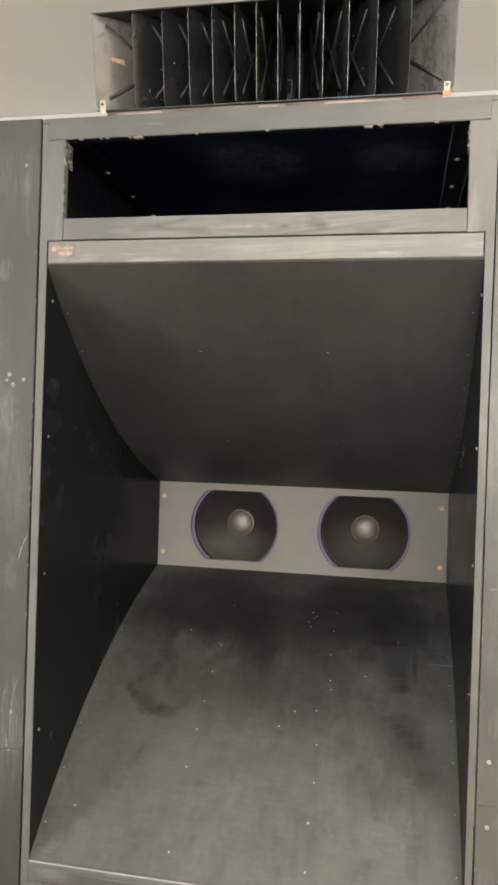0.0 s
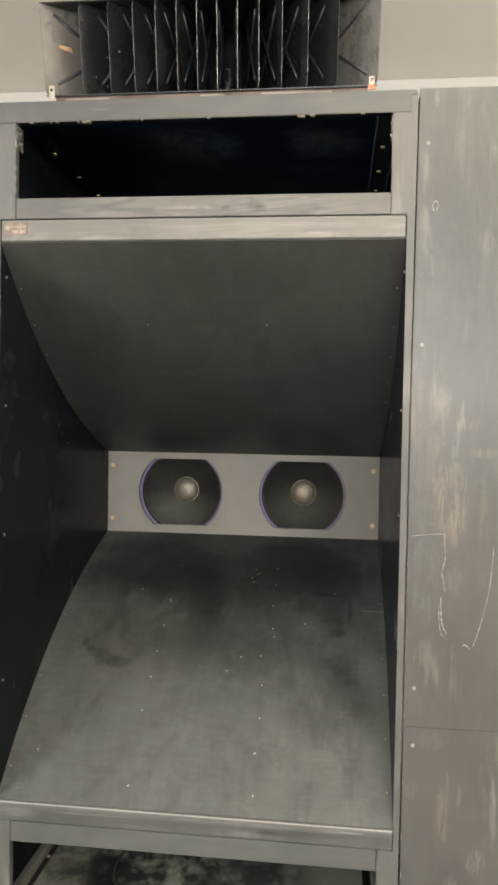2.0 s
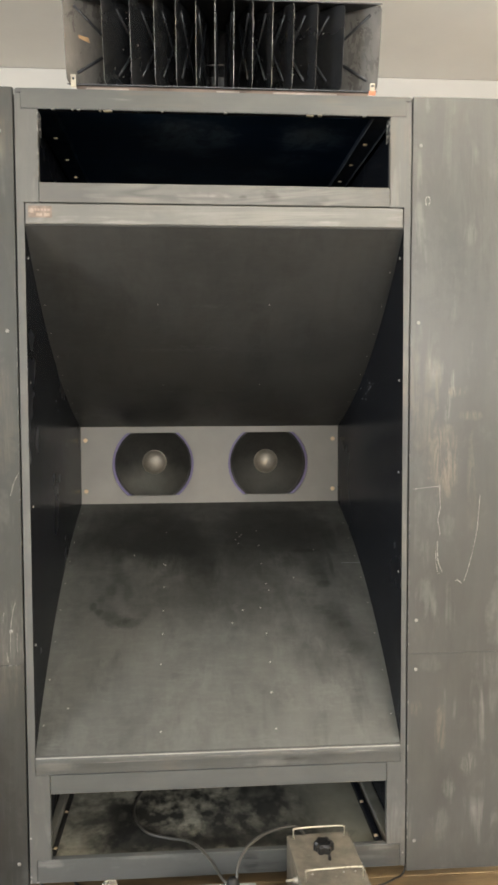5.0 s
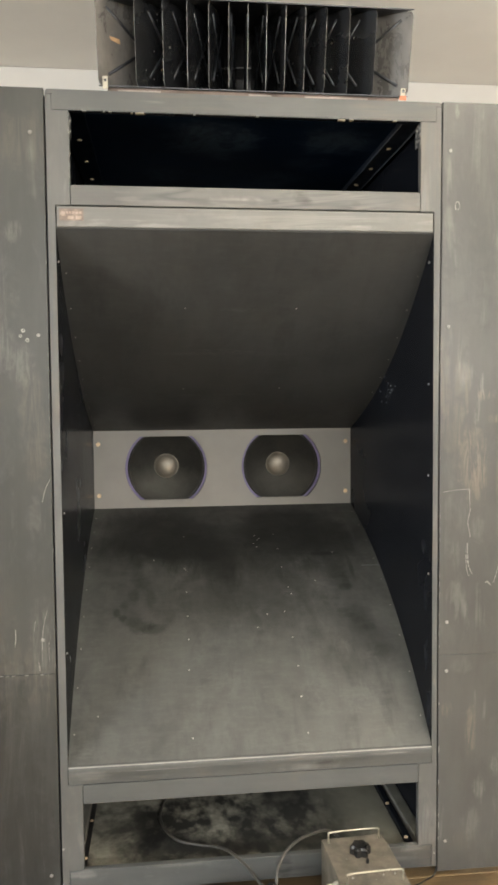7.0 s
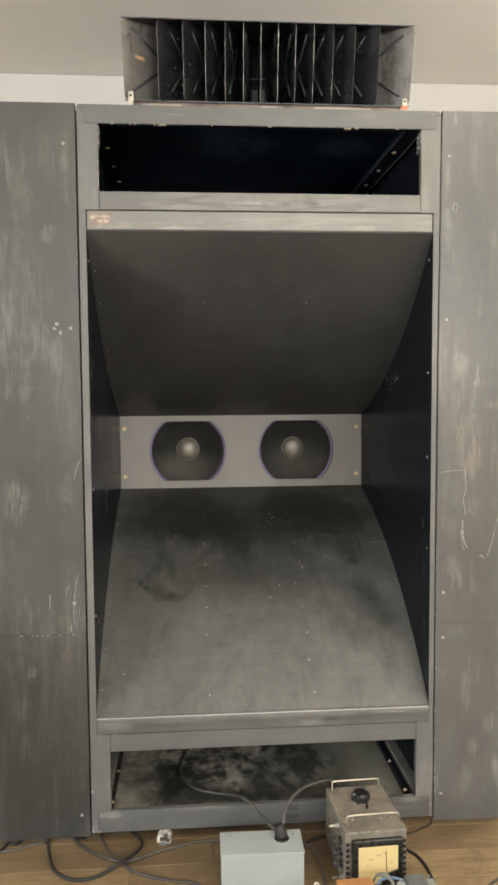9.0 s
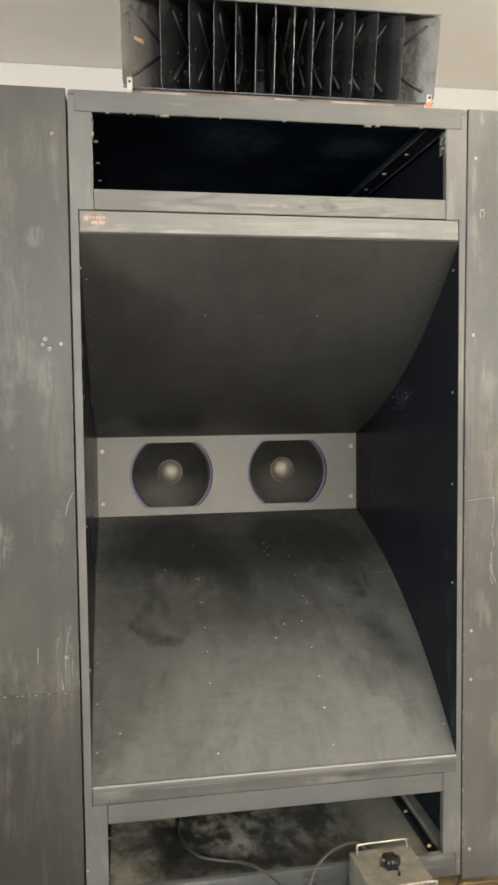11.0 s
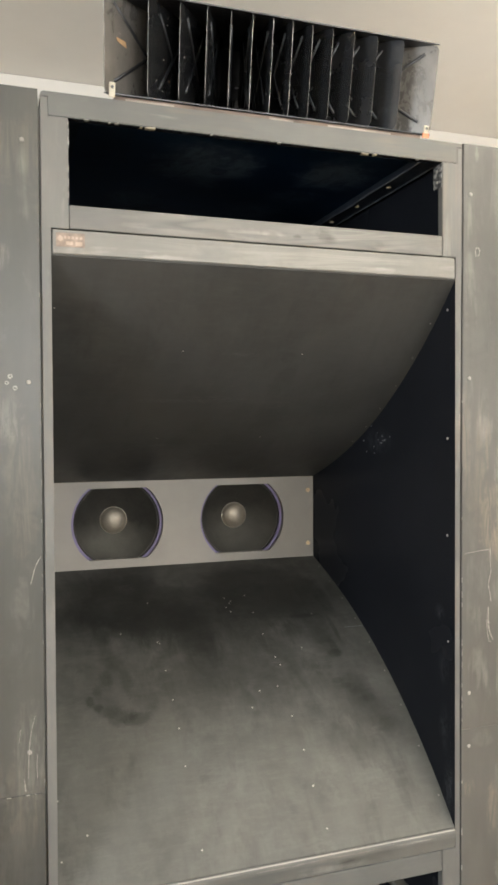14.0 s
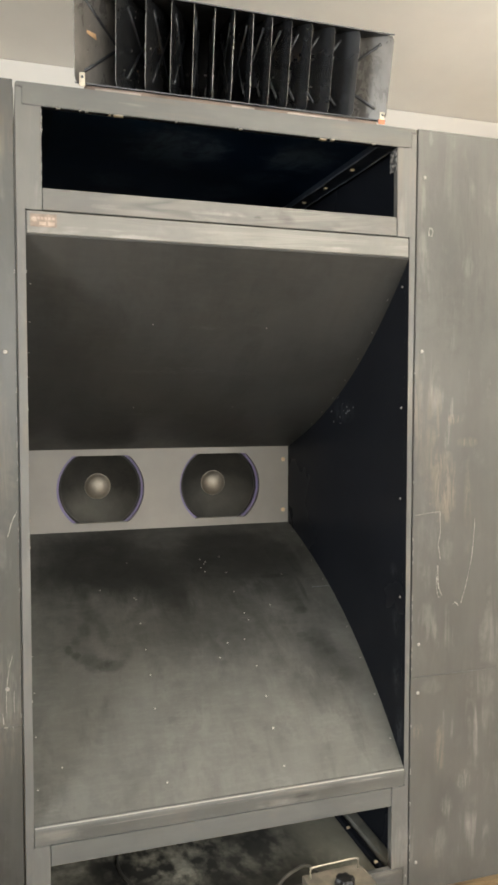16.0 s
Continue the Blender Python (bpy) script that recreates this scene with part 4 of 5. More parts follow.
for y, z in ((0.45, 1.32), (0.5, 1.29), (0.42, 1.35), (0.6, 1.2)):
    part("paint_chip", lathe(bmesh.new(), ((0, 0.0006), (0.0022, 0.0005), (0.0034, -0.001)), (-IN, y, z), "x", 7), chip_grey, cab, "small chip in the black paint")

# small label on the upper lip
lab = part("label", B(-0.494, -0.433, -0.0022, -0.0008, 1.829, 1.859), label_orange, cab, "small worn orange label")
part("print_bar", lathe(bmesh.new(), ((0, -0.0028), (0.0058, -0.0028), (0.0062, -0.002)), (-0.485, 0, 1.8465), "y", 16), label_pale, lab, "pale round mark")
for x0, x1, z0, z1 in ((-0.477, -0.472, 1.846, 1.852), (-0.4695, -0.464, 1.846, 1.852), (-0.461, -0.4555, 1.846, 1.852), (-0.4525, -0.447, 1.846, 1.852), (-0.444, -0.438, 1.846, 1.852), (-0.473, -0.458, 1.833, 1.8405), (-0.453, -0.438, 1.832, 1.8405)):
    part("print_bar", B(x0, x1, -0.0028, -0.0023, z0, z1), label_pale, lab)

# ---- the two bass drivers ----
driver = thing("bass_driver", (-HX, THROAT + 0.019, HZ), "bass loudspeaker driver with black paper cone and purple surround", "speaker driver", "bass drivers in the horn throat")
part("gasket", lathe(bmesh.new(), ((0.150, 0.001), (0.176, 0.001), (0.178, 0.01), (0.152, 0.012), (0.150, 0.001)), axis="y", seg=64), surround_purple, driver, "purple gasket ring", smooth=False)
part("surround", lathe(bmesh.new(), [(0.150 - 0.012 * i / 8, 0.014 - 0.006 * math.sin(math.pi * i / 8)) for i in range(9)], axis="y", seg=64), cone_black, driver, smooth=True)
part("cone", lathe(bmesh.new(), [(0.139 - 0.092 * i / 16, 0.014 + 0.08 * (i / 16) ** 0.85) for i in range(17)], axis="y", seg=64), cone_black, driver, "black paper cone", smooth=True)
part("dust_cap", lathe(bmesh.new(), [(0.0, 0.066)] + [(0.046 * math.sin(0.5 * math.pi * i / 12), 0.092 - 0.026 * math.cos(0.5 * math.pi * i / 12)) for i in range(1, 13)] + [(0.0482, 0.0928), (0.0488, 0.0926), (0.0491, 0.098)], axis="y", seg=40), cap_metal, driver, "domed metallic dust cap", smooth=True)
part("basket", lathe(bmesh.new(), ((0.178, 0.012), (0.178, 0.018), (0.15, 0.03), (0.09, 0.12), (0.085, 0.13)), axis="y", seg=40), rubber_black, driver, smooth=True)
part("magnet", lathe(bmesh.new(), ((0.0, 0.135), (0.09, 0.135), (0.092, 0.139), (0.092, 0.175), (0.09, 0.178), (0.0, 0.178)), axis="y", seg=40), rubber_black, driver)
copy_thing(driver, Matrix.Translation((HX, THROAT + 0.019, HZ)))

# ---- the wings ----


def scratch(parent, pts, r, on_y):
    line = glide([(x, on_y, z) for x, z in pts], 9)
    bm = tube(bmesh.new(), line, r, 6)
    uneven = random.Random(len(line) + int(r * 1e5))
    bm.verts.ensure_lookup_table()
    for i, p in enumerate(line):
        k = uneven.uniform(0.25, 1.5)
        for v in bm.verts[6 * i:6 * i + 6]:
            v.co = p + (v.co - p) * k
            v.co.x += uneven.uniform(-0.3, 0.3) * r
    part("scratch", bm, pale_scrape, parent, "pale scratch in the paint")


def wing(s, low, screws):
    x0 = 0.5305
    w = thing("wing_panel", (s * 0.85, 0.0, 0.0), "grey painted plywood wing panel beside the horn, streaked and scuffed", "baffle panel", "wing panels")
    o = s * 0.85
    inner = ((0.5285, 2.162), (0.5272, 2.05), (0.5236, 1.42), (0.523, 0.6418)) if s > 0 else ((0.529, 2.162), (0.529, 0.6418))
    up = part("upper_board", outline_board([(s * x - o, z) for x, z in ((1.2, 0.6418), (1.2, 2.162), *inner)], 0.0, 0.018), wing_paint_right if s > 0 else wing_paint_left_shaded, w)
    lo = part("lower_board", B(s * inner[-1][0] - o, s * 1.2 - o, 0.001, 0.019, low, 0.6411, bev=0.001), wing_paint_right if s > 0 else wing_paint_low_shaded, w)
    # unseen black batten, added behind the gap beside the cabinet to keep it dark
    part("back_batten", B(s * (x0 - 0.003) - o, s * (x0 + 0.055) - o, 0.0195, 0.06, low, 2.15), inner_black, w)
    part("back_batten", B(s * 1.14 - o, s * 1.19 - o, 0.0195, 0.06, low, 2.14), inner_black, w)
    part("back_rail", B(s * (x0 + 0.06) - o, s * 1.135 - o, 0.0195, 0.05, 0.6, 0.68), inner_black, w)
    for x in (x0 + 0.03, 1.165):
        part("foot", B(s * (x - 0.015) - o, s * (x + 0.015) - o, 0.024, 0.055, 0.0, low), inner_black, w)
    for x, z in screws:
        screw(up if z > 0.642 else lo, (x - o, 0.0003 if z > 0.642 else 0.0012, z), "y", screw_pale, 0.005)
    return w, up, lo, o


def chip(board, places):
    """Small pale flakes where the paint has gone along a board's edge."""
    for x, z, a, b in places:
        bm = B(x - a, x + a, -0.0003, 0.003, z - b, z + b)
        for v in bm.verts:
            v.co.x += rng.uniform(-0.4, 0.4) * a
            v.co.z += rng.uniform(-0.4, 0.4) * b
        part("paint_chip", bm, pale_scrape, board, "pale chip in the paint")


rng = random.Random(8)
w, up, lo, o = wing(1, 0.014, ((0.549, 2.033), (0.546, 1.559), (0.546, 0.736), (0.546, 0.596), (0.545, 0.102), (1.15, 1.559), (1.15, 0.7), (1.15, 0.13)))
for r, pts in ((0.0010, ((0.61, 1.114), (0.61, 1.08), (0.612, 1.052), (0.605, 1.018), (0.61, 0.99), (0.612, 0.973))), (0.0015, ((0.604, 0.957), (0.605, 0.922), (0.608, 0.894), (0.618, 0.872))), (0.0008, ((0.6, 0.94), (0.601, 0.9), (0.606, 0.87), (0.612, 0.866))),
               (0.0009, ((0.724, 1.085), (0.72, 1.026), (0.715, 0.977), (0.702, 0.915), (0.691, 0.874), (0.681, 0.844))), (0.0013, ((0.657, 0.844), (0.662, 0.847), (0.668, 0.843), (0.673, 0.837))), (0.0006, ((0.534, 1.103), (0.574, 1.108), (0.609, 1.11)))):
    scratch(up, [(x - o, z) for x, z in pts], r, 0.0)
scratch(up, [(0.565 - o, 1.875), (0.563 - o, 1.89), (0.57 - o, 1.898), (0.576 - o, 1.888), (0.571 - o, 1.874)], 0.0011, 0.0)
chip(up, [(0.5242 - o, rng.uniform(0.65, 1.5), 0.0005, rng.uniform(0.002, 0.008)) for i in range(14)])
chip(lo, [(0.5242 - o, rng.uniform(0.05, 0.63), 0.0009, rng.uniform(0.003, 0.01)) for i in range(7)])
w, up, lo, o = wing(-1, 0.02, ((-0.563, 2.05), (-0.554, 1.535), (-0.561, 0.734), (-0.553, 0.088), (-1.15, 1.545), (-1.15, 0.725), (-1.15, 0.09)))
for x, z, r in ((-0.592, 1.547, 0.005), (-0.599, 1.533, 0.0045), (-0.582, 1.522, 0.005)):
    bm = bmesh.new()
    lathe(bm, ((r * 0.5, -0.0004), (r * 0.85, -0.0007), (r, 0.0), (r, 0.002)), (x - o, 0, z), "y", 11)
    for v in bm.verts:
        v.co.x += rng.uniform(-1, 1) * 0.0011
        v.co.z += rng.uniform(-1, 1) * 0.0011
    part("filler_spot", bm, pale_scrape, up, "pale ring of filler")
chip(lo, [(-rng.uniform(0.54, 0.72) - o, 0.6402, rng.uniform(0.001, 0.004), 0.0007) for i in range(13)])
chip(up, [(-0.5298 - o, rng.uniform(0.65, 2.14), 0.0005, rng.uniform(0.002, 0.008)) for i in range(14)])
for r, pts in ((0.0008, ((-0.532, 1.161), (-0.544, 1.138), (-0.55, 1.116), (-0.555, 1.1))), (0.0007, ((-0.548, 1.13), (-0.551, 1.115))), (0.0009, ((-0.631, 0.764), (-0.631, 0.736), (-0.633, 0.719))), (0.0006, ((-0.548, 0.813), (-0.557, 0.779), (-0.562, 0.734), (-0.564, 0.677))),
               (0.0006, ((-0.545, 0.728), (-0.546, 0.7), (-0.545, 0.676))), (0.001, ((-0.573, 0.676), (-0.571, 0.662), (-0.57, 0.649))), (0.0005, ((-0.579, 0.786), (-0.583, 0.757)))):
    scratch(up, [(x - o, z) for x, z in pts], r, 0.0)

# ---- the vaned treble lens on top ----
LX, LZ, LH, TIP, FAN = 0.02, 2.173, 0.209, 11.0, 0.408
lens_at = pose(LX, 0.0, LZ, TIP)
lens = thing("vaned_treble_horn", lens_at, "black sheet-metal treble horn with thirteen upright cells, tipped forward", "horn loudspeaker")
BASE = 0.001
BACK = 0.3


def level(bm):
    """Turn a level piece given from the cabinet's top into the tipped horn's space."""
    bm.transform(lens_at.inverted() @ Matrix.Translation((LX, 0.0, 2.16)))
    return bm


def vane_point(angle, f, h):
    """f: 0 at the mouth, 1 at the back; h: 0 at the bottom, 1 at the top."""
    y = BACK * f
    return Vector(((FAN - y) * math.tan(angle) * (1 + 0.01 * h), y, BASE + h * (LH - BASE)))


def plate(bm, corners, normal, thick):
    n = Vector(normal).normalized() * thick / 2
    a = [bm.verts.new(c + n) for c in corners]
    b = [bm.verts.new(c - n) for c in corners]
    k = len(a)
    bm.faces.new(a)
    bm.faces.new(b[::-1])
    front = []
    for i in range(k):
        front.append(bm.faces.new((a[i], b[i], b[(i + 1) % k], a[(i + 1) % k])))
    return front


def vane(angle, name, thick):
    # outline with rounded front corners
    out = []
    end = 1.0 if name == "side_plate" else 0.78
    for f, h in ((0.05, 0.0), (0.012, 0.012), (0.0, 0.06), (0.0, 0.94), (0.012, 0.988), (0.05, 1.0), (end, 1.0), (end, 0.0)):
        out.append(vane_point(angle, f, h))
    nrm = Vector((math.cos(angle), math.sin(angle), 0))
    bm = bmesh.new()
    rim = plate(bm, out, nrm, thick)
    for i in (0, 1, 2, 3, 4):
        rim[i].material_index = 1
    bmesh.ops.recalc_face_normals(bm, faces=bm.faces[:])
    v = part(name, bm, (lens_worn if name == "side_plate" else lens_black, worn_edge), lens, "upright sheet-metal vane with a bare worn edge")
    f0, f1 = (0.08, 0.71) if name == "side_plate" else (0.15, 0.53)
    for lo_h, hi_h in ((0.14, 0.91), (0.91, 0.14)):
        a, b = vane_point(angle, f0, lo_h), vane_point(angle, f1, hi_h)
        pts = [a.lerp(b, i / 4) for i in range(5)]
        part("rib", tube(bmesh.new(), pts, 0.0046 if name == "side_plate" else 0.0036, 6), rib_black, v, "pressed diagonal rib", smooth=True)
    return v


for i in range(14):
    vane(radians({0: -45, 13: 45}.get(i, 6.8 * (i - 6.5))), "side_plate" if i in (0, 13) else "vane", 0.0024 if i in (0, 13) else 0.0009)
rng = random.Random(14)
for side, count in ((-1, 16), (1, 9)):
    for i in range(count):
        k = rng.choice((0, 0, 1, 1, 2)) if side < 0 else rng.choice((13, 13, 12, 11))
        a = radians({0: -45, 13: 45}.get(k, 6.8 * (k - 6.5)))
        p = vane_point(a, rng.uniform(0.05, 0.55), rng.uniform(0.08, 0.92)) + 0.0012 * side * Vector((-math.cos(a), -math.sin(a), 0))
        r = rng.uniform(0.0007, 0.0019)
        bm = lathe(bmesh.new(), ((0, 0.0006), (r * 0.8, 0.0005), (r, -0.0006)), (0, 0, 0), "x", 6)
        bm.transform(Matrix.Translation(p) @ Matrix.Rotation(a, 4, "Z") @ Matrix.Diagonal((-side, 1, 1.6, 1)))
        part("paint_chip", bm, screw_pale if rng.random() < 0.9 else tape_tan, lens, "chip in the black enamel")
# top and bottom sheets and the back
for h, name, t in ((1.0, "top_sheet", 0.0025), (0.0, "bottom_sheet", 0.0025)):
    c = [vane_point(radians(a), f, h) for a, f in ((-45, 0.0), (45, 0.0), (45, 1.0), (-45, 1.0))]
    bm = bmesh.new()
    plate(bm, [p + Vector((0, 0, (0.0016 if h else -0.0016))) for p in c], (0, 0, 1), t)
    bmesh.ops.recalc_face_normals(bm, faces=bm.faces[:])
    part(name, bm, rib_black, lens)
part("back_plate", B(-0.118, 0.118, BACK + 0.0002, BACK + 0.006, BASE - 0.003, LH + 0.003), throat_black, lens)
part("base_strip", level(B(-0.385, 0.385, 0.006, 0.05, 0.0, 0.0105, bev=0.001)), strip_brown, lens, "dirty brown packing strip")
for x0, x1 in ((-0.36, -0.25), (0.13, 0.3), (-0.02, 0.04)):
    part("paper_sliver", level(B(x0, x1, 0.0045, 0.03, 0.001, 0.0055)), dirty_white, lens, "sliver of pale paper under the strip")
part("support_block", level(B(-0.16, 0.16, 0.2, 0.235, 0.0, 0.045)), lens_black, lens)
for x, two in ((-0.391, False), (0.394, True)):
    tab = part("fixing_tab", B(x - 0.0068, x + 0.0068, -0.006, -0.0022, 0.0 if two else -0.009, 0.0185 if two else 0.0215, bev=0.0008), cream, lens, "small cream fixing tab")
    screw(tab, (x, -0.0062, 0.0115), "y", lens_black, 0.0035)
    if two:
        part("tab_base", B(x - 0.009, x + 0.009, -0.0065, -0.003, -0.011, -0.0003), orange_red, tab, "orange-red painted lower end")
# pieces of tape on the outer sheet, and the small wire clip at the throat
bm = bmesh.new()
plate(bm, [vane_point(radians(-45), f, h) + Vector((0.002, -0.002, 0)) for f, h in ((0.1, 0.585), (0.178, 0.58), (0.185, 0.52), (0.105, 0.548))], (1, -1, 0), 0.0006)
part("tape", bm, tape_tan, lens, "scrap of tan masking tape")
clip = part("throat_block", B(-0.028, 0.016, 0.278, 0.296, 0.03, 0.082, bev=0.002), core_dark, lens, "dark grey block at the throat")
part("wire_clip", tube(bmesh.new(), glide([(-0.029, 0.275, 0.112), (0.01, 0.275, 0.113), (0.016, 0.275, 0.107), (0.016, 0.275, 0.072)], 4), 0.002, 6), screw_pale, clip, "bent steel wire clip")

# ---- things on the floor ----
# grey steel enclosure
gb = thing("metal_enclosure", pose(-0.033, -0.205, 0.0, 0, 0, -1), "grey-green painted steel equipment box on the floor", "equipment box")
part("body", B(-0.113, 0.113, -0.053, 0.053, 0.0, 0.1, bev=0.003, seg=2), box_grey, gb)
part("cover", B(-0.1145, 0.1145, -0.0545, 0.0545, 0.0985, 0.103, bev=0.0018, seg=2), box_grey, gb)
for x, z in ((0.052, 0.085), (0.052, 0.045)):
    screw(gb, (x, -0.0532, z), "y", steel, 0.003)
for x, y in ((-0.085, 0.03), (-0.035, -0.03), (0.04, -0.03), (0.092, 0.035)):
    screw(gb, (x, y, 0.1032), "z", steel, 0.003, out=1)
part("socket_rim", lathe(bmesh.new(), ((0.0, 0.1025), (0.0195, 0.1025), (0.021, 0.1045), (0.0195, 0.1068), (0.0, 0.1065)), (0.058, 0.012, 0), "z", 24), rubber_black, gb, "black rubber rim")
bm = lathe(bmesh.new(), ((0.0, 0.0), (0.0155, 0.0), (0.0165, 0.004), (0.0165, 0.02), (0.0145, 0.031), (0.009, 0.037), (0.0, 0.0375)), seg=16)
bm.transform(pose(0.058, 0.012, 0.106, -14, -10, 0))
part("cable_plug", bm, rubber_black, gb, "black rubber cable plug", smooth=True)

# old test meter
tm = thing("test_meter", pose(0.266, -0.166, 0.0, 0, 0, 2.5), "old taupe metal bench meter with yellowed dial on the floor", "test instrument")
case = part("case", B(-0.086, 0.086, -0.118, 0.12, 0.006, 0.165, bev=0.004, seg=2), case_taupe, tm)
for x in (-0.07, 0.07):
    for y in (-0.1, 0.1):
        part("rubber_foot", lathe(bmesh.new(), ((0, 0), (0.008, 0), (0.009, 0.0065), (0, 0.0065)), (x, y, 0), "z", 12), rubber_black, tm)
for y, wdt in ((0.1, 0.07), (-0.085, 0.072)):
    hp = [(-wdt, y, 0.164), (-wdt, y, 0.186), (-wdt + 0.006, y, 0.193), (0, y, 0.194), (wdt - 0.006, y, 0.193), (wdt, y, 0.186), (wdt, y, 0.164)]
    part("carrying_handle", tube(bmesh.new(), glide(hp, 4), 0.0027, 8), handle_wire, tm, "bent nickel-plated wire handle", smooth=True)
bm = bmesh.new()
n = 40
prof = [[], [], []]
for i in range(n):
    a = 2 * math.pi * i / n
    rr = 0.0242 * (1 + 0.14 * math.cos(6 * a + 0.5))
    prof[0].append(bm.verts.new((rr * math.cos(a), 0.04 + rr * math.sin(a), 0.166)))
    prof[1].append(bm.verts.new((rr * math.cos(a), 0.04 + rr * math.sin(a), 0.183)))
    prof[2].append(bm.verts.new((rr * 0.86 * math.cos(a), 0.04 + rr * 0.86 * math.sin(a), 0.189)))
for a, b in zip(prof, prof[1:]):
    for i in range(n):
        bm.faces.new((a[i], a[(i + 1) % n], b[(i + 1) % n], b[i]))
bm.faces.new(prof[2])
bm.faces.new(prof[0][::-1])
knob = part("knob", bm, bakelite, tm, "fluted black bakelite knob")
part("stop_pin", lathe(bmesh.new(), ((0, 0.165), (0.0042, 0.165), (0.0042, 0.175), (0.003, 0.1765), (0, 0.177)), (0.006, -0.004, 0), "z", 12), bakelite, knob, "short black stop pin")
for x in (-0.05, 0.03, 0.06):
    screw(case, (x, -0.06, 0.1652), "z", steel, 0.0025, out=1)
meter = part("meter_bezel", B(-0.07, 0.073, -0.134, -0.1185, 0.018, 0.149, bev=0.008, seg=3), bakelite, tm, "black bakelite meter bezel")
dial = part("dial", B(-0.053, 0.056, -0.1362, -0.1345, 0.028, 0.132, bev=0.0006), dial_yellow, meter, "yellowed paper dial")
for x, z, wd in ((-0.02, 0.098, 0.006), (0.002, 0.108, 0.007), (-0.03, 0.082, 0.005), (-0.043, 0.105, 0.0025), (0.038, 0.086, 0.004), (0.02, 0.112, 0.006)):
    part("print_bar", B(x - wd, x + wd, -0.1366, -0.1363, z - 0.0017, z + 0.0017), dial_print, meter)
part("needle", tube(bmesh.new(), [Vector((0.024, -0.1375, 0.05)), Vector((0.022, -0.1375, 0.122))], 0.0007, 6), dial_ink, meter, "thin black needle")
bm = bmesh.new()
outline = ((0.008, 0.0285), (0.0558, 0.0285), (0.0558, 0.066), (0.04, 0.062), (0.012, 0.05))
a = [bm.verts.new((x, -0.1385, z)) for x, z in outline]
b = [bm.verts.new((x, -0.1364, z)) for x, z in outline]
bm.faces.new(a)
for i in range(5):
    bm.faces.new((a[i], a[(i + 1) % 5], b[(i + 1) % 5], b[i]))
bmesh.ops.recalc_face_normals(bm, faces=bm.faces[:])
part("hub_cover", bm, bakelite, meter, "black cover over the needle's hub")
for s in (-1, 1):
    for i in range(7):
        part("vent_slot", B(s * 0.074, s * 0.0835, -0.1195, -0.117, 0.032 + 0.016 * i, 0.041 + 0.016 * i), bakelite, case)
for y, z in ((-0.072, 0.118), (-0.078, 0.09), (-0.082, 0.06)):
    post = part("terminal", lathe(bmesh.new(), ((0, -0.026), (0.004, -0.026), (0.0085, -0.024), (0.0095, -0.02), (0.0095, -0.012), (0.0075, -0.0105), (0.0045, -0.009), (0.0045, -0.006), (0.011, -0.004), (0.011, 0.002)), (-0.086, y, z), "x", 10), core_dark, tm, "dull dark grey knurled binding post")
    part("terminal_base", lathe(bmesh.new(), ((0.0, -0.0045), (0.0125, -0.0045), (0.013, -0.001), (0.013, 0.001)), (-0.086, y, z), "x", 16), bakelite, post, "black insulating washer")
for y, z in ((-0.05, 0.148), (-0.098, 0.03)):
    collar = part("toggle_switch", lathe(bmesh.new(), ((0, -0.011), (0.0055, -0.011), (0.0065, -0.009), (0.0065, -0.003), (0.0085, -0.002), (0.0085, 0.001)), (-0.086, y, z), "x", 12), steel, tm, "nickel toggle switch collar")
    part("toggle_lever", tube(bmesh.new(), [Vector((-0.094, y, z)), Vector((-0.104, y - 0.003, z + 0.002)), Vector((-0.116, y - 0.007, z + 0.004))], 0.0034, 8), handle_wire, collar, "silvery toggle lever", smooth=True)

wear = random.Random(17)
for i in range(13):
    x = wear.uniform(-0.084, 0.084)
    w_, h_ = wear.uniform(0.0012, 0.0055), wear.uniform(0.0006, 0.0018)
    part("paint_chip", B(x - w_, x + w_, -0.1184, -0.1168, 0.1646 - h_, 0.1653), pale_scrape, case, "bare worn metal on the case's edge")
for i in range(6):
    y = wear.uniform(-0.11, 0.11)
    part("paint_chip", B(0.0846, 0.0863, y - wear.uniform(0.001, 0.004), y + 0.003, 0.1638, 0.1653), pale_scrape, case, "bare worn metal on the case's edge")
for i in range(5):
    x, y, r = wear.uniform(-0.07, 0.07), wear.uniform(-0.1, 0.1), wear.uniform(0.0008, 0.0016)
    part("paint_chip", lathe(bmesh.new(), ((0, 0.0006), (r, 0.0005), (r * 1.2, -0.0006)), (x, y, 0.165), "z", 6), pale_scrape, case, "pale fleck on the case")
rim = [Vector((x, -0.1389, z)) for x, z in ((0.0085, 0.029), (0.0125, 0.05), (0.04, 0.0618), (0.0555, 0.0655))]
part("hub_rim", tube(bmesh.new(), rim, 0.0009, 6), core_grey, meter, "thin grey rim of the hub cover")

# parts of other gear in front of the meter
oc_box = thing("orange_block", pose(0.19, -0.412, 0.0, 0, 0, 2), "orange-brown wooden block with a white label on its face", "component block")
part("body", B(-0.047, 0.047, -0.035, 0.035, 0.0, 0.1, bev=0.002), orange_card, oc_box)
part("label", B(-0.036, 0.04, -0.0362, -0.0352, 0.03, 0.085), white_plastic, oc_box, "plain white paper label")
tr = thing("transformer", pose(0.352, -0.412, 0.0, 0, 0, 4), "small mains transformer with grey core and pale bobbin", "transformer")
bm = bmesh.new()
for i in range(14):
    box(bm, -0.026, 0.02, -0.036 + 0.0052 * i, -0.0316 + 0.0052 * i, 0.004, 0.1)
part("core", bm, core_grey, tr, "dark grey laminated steel core")
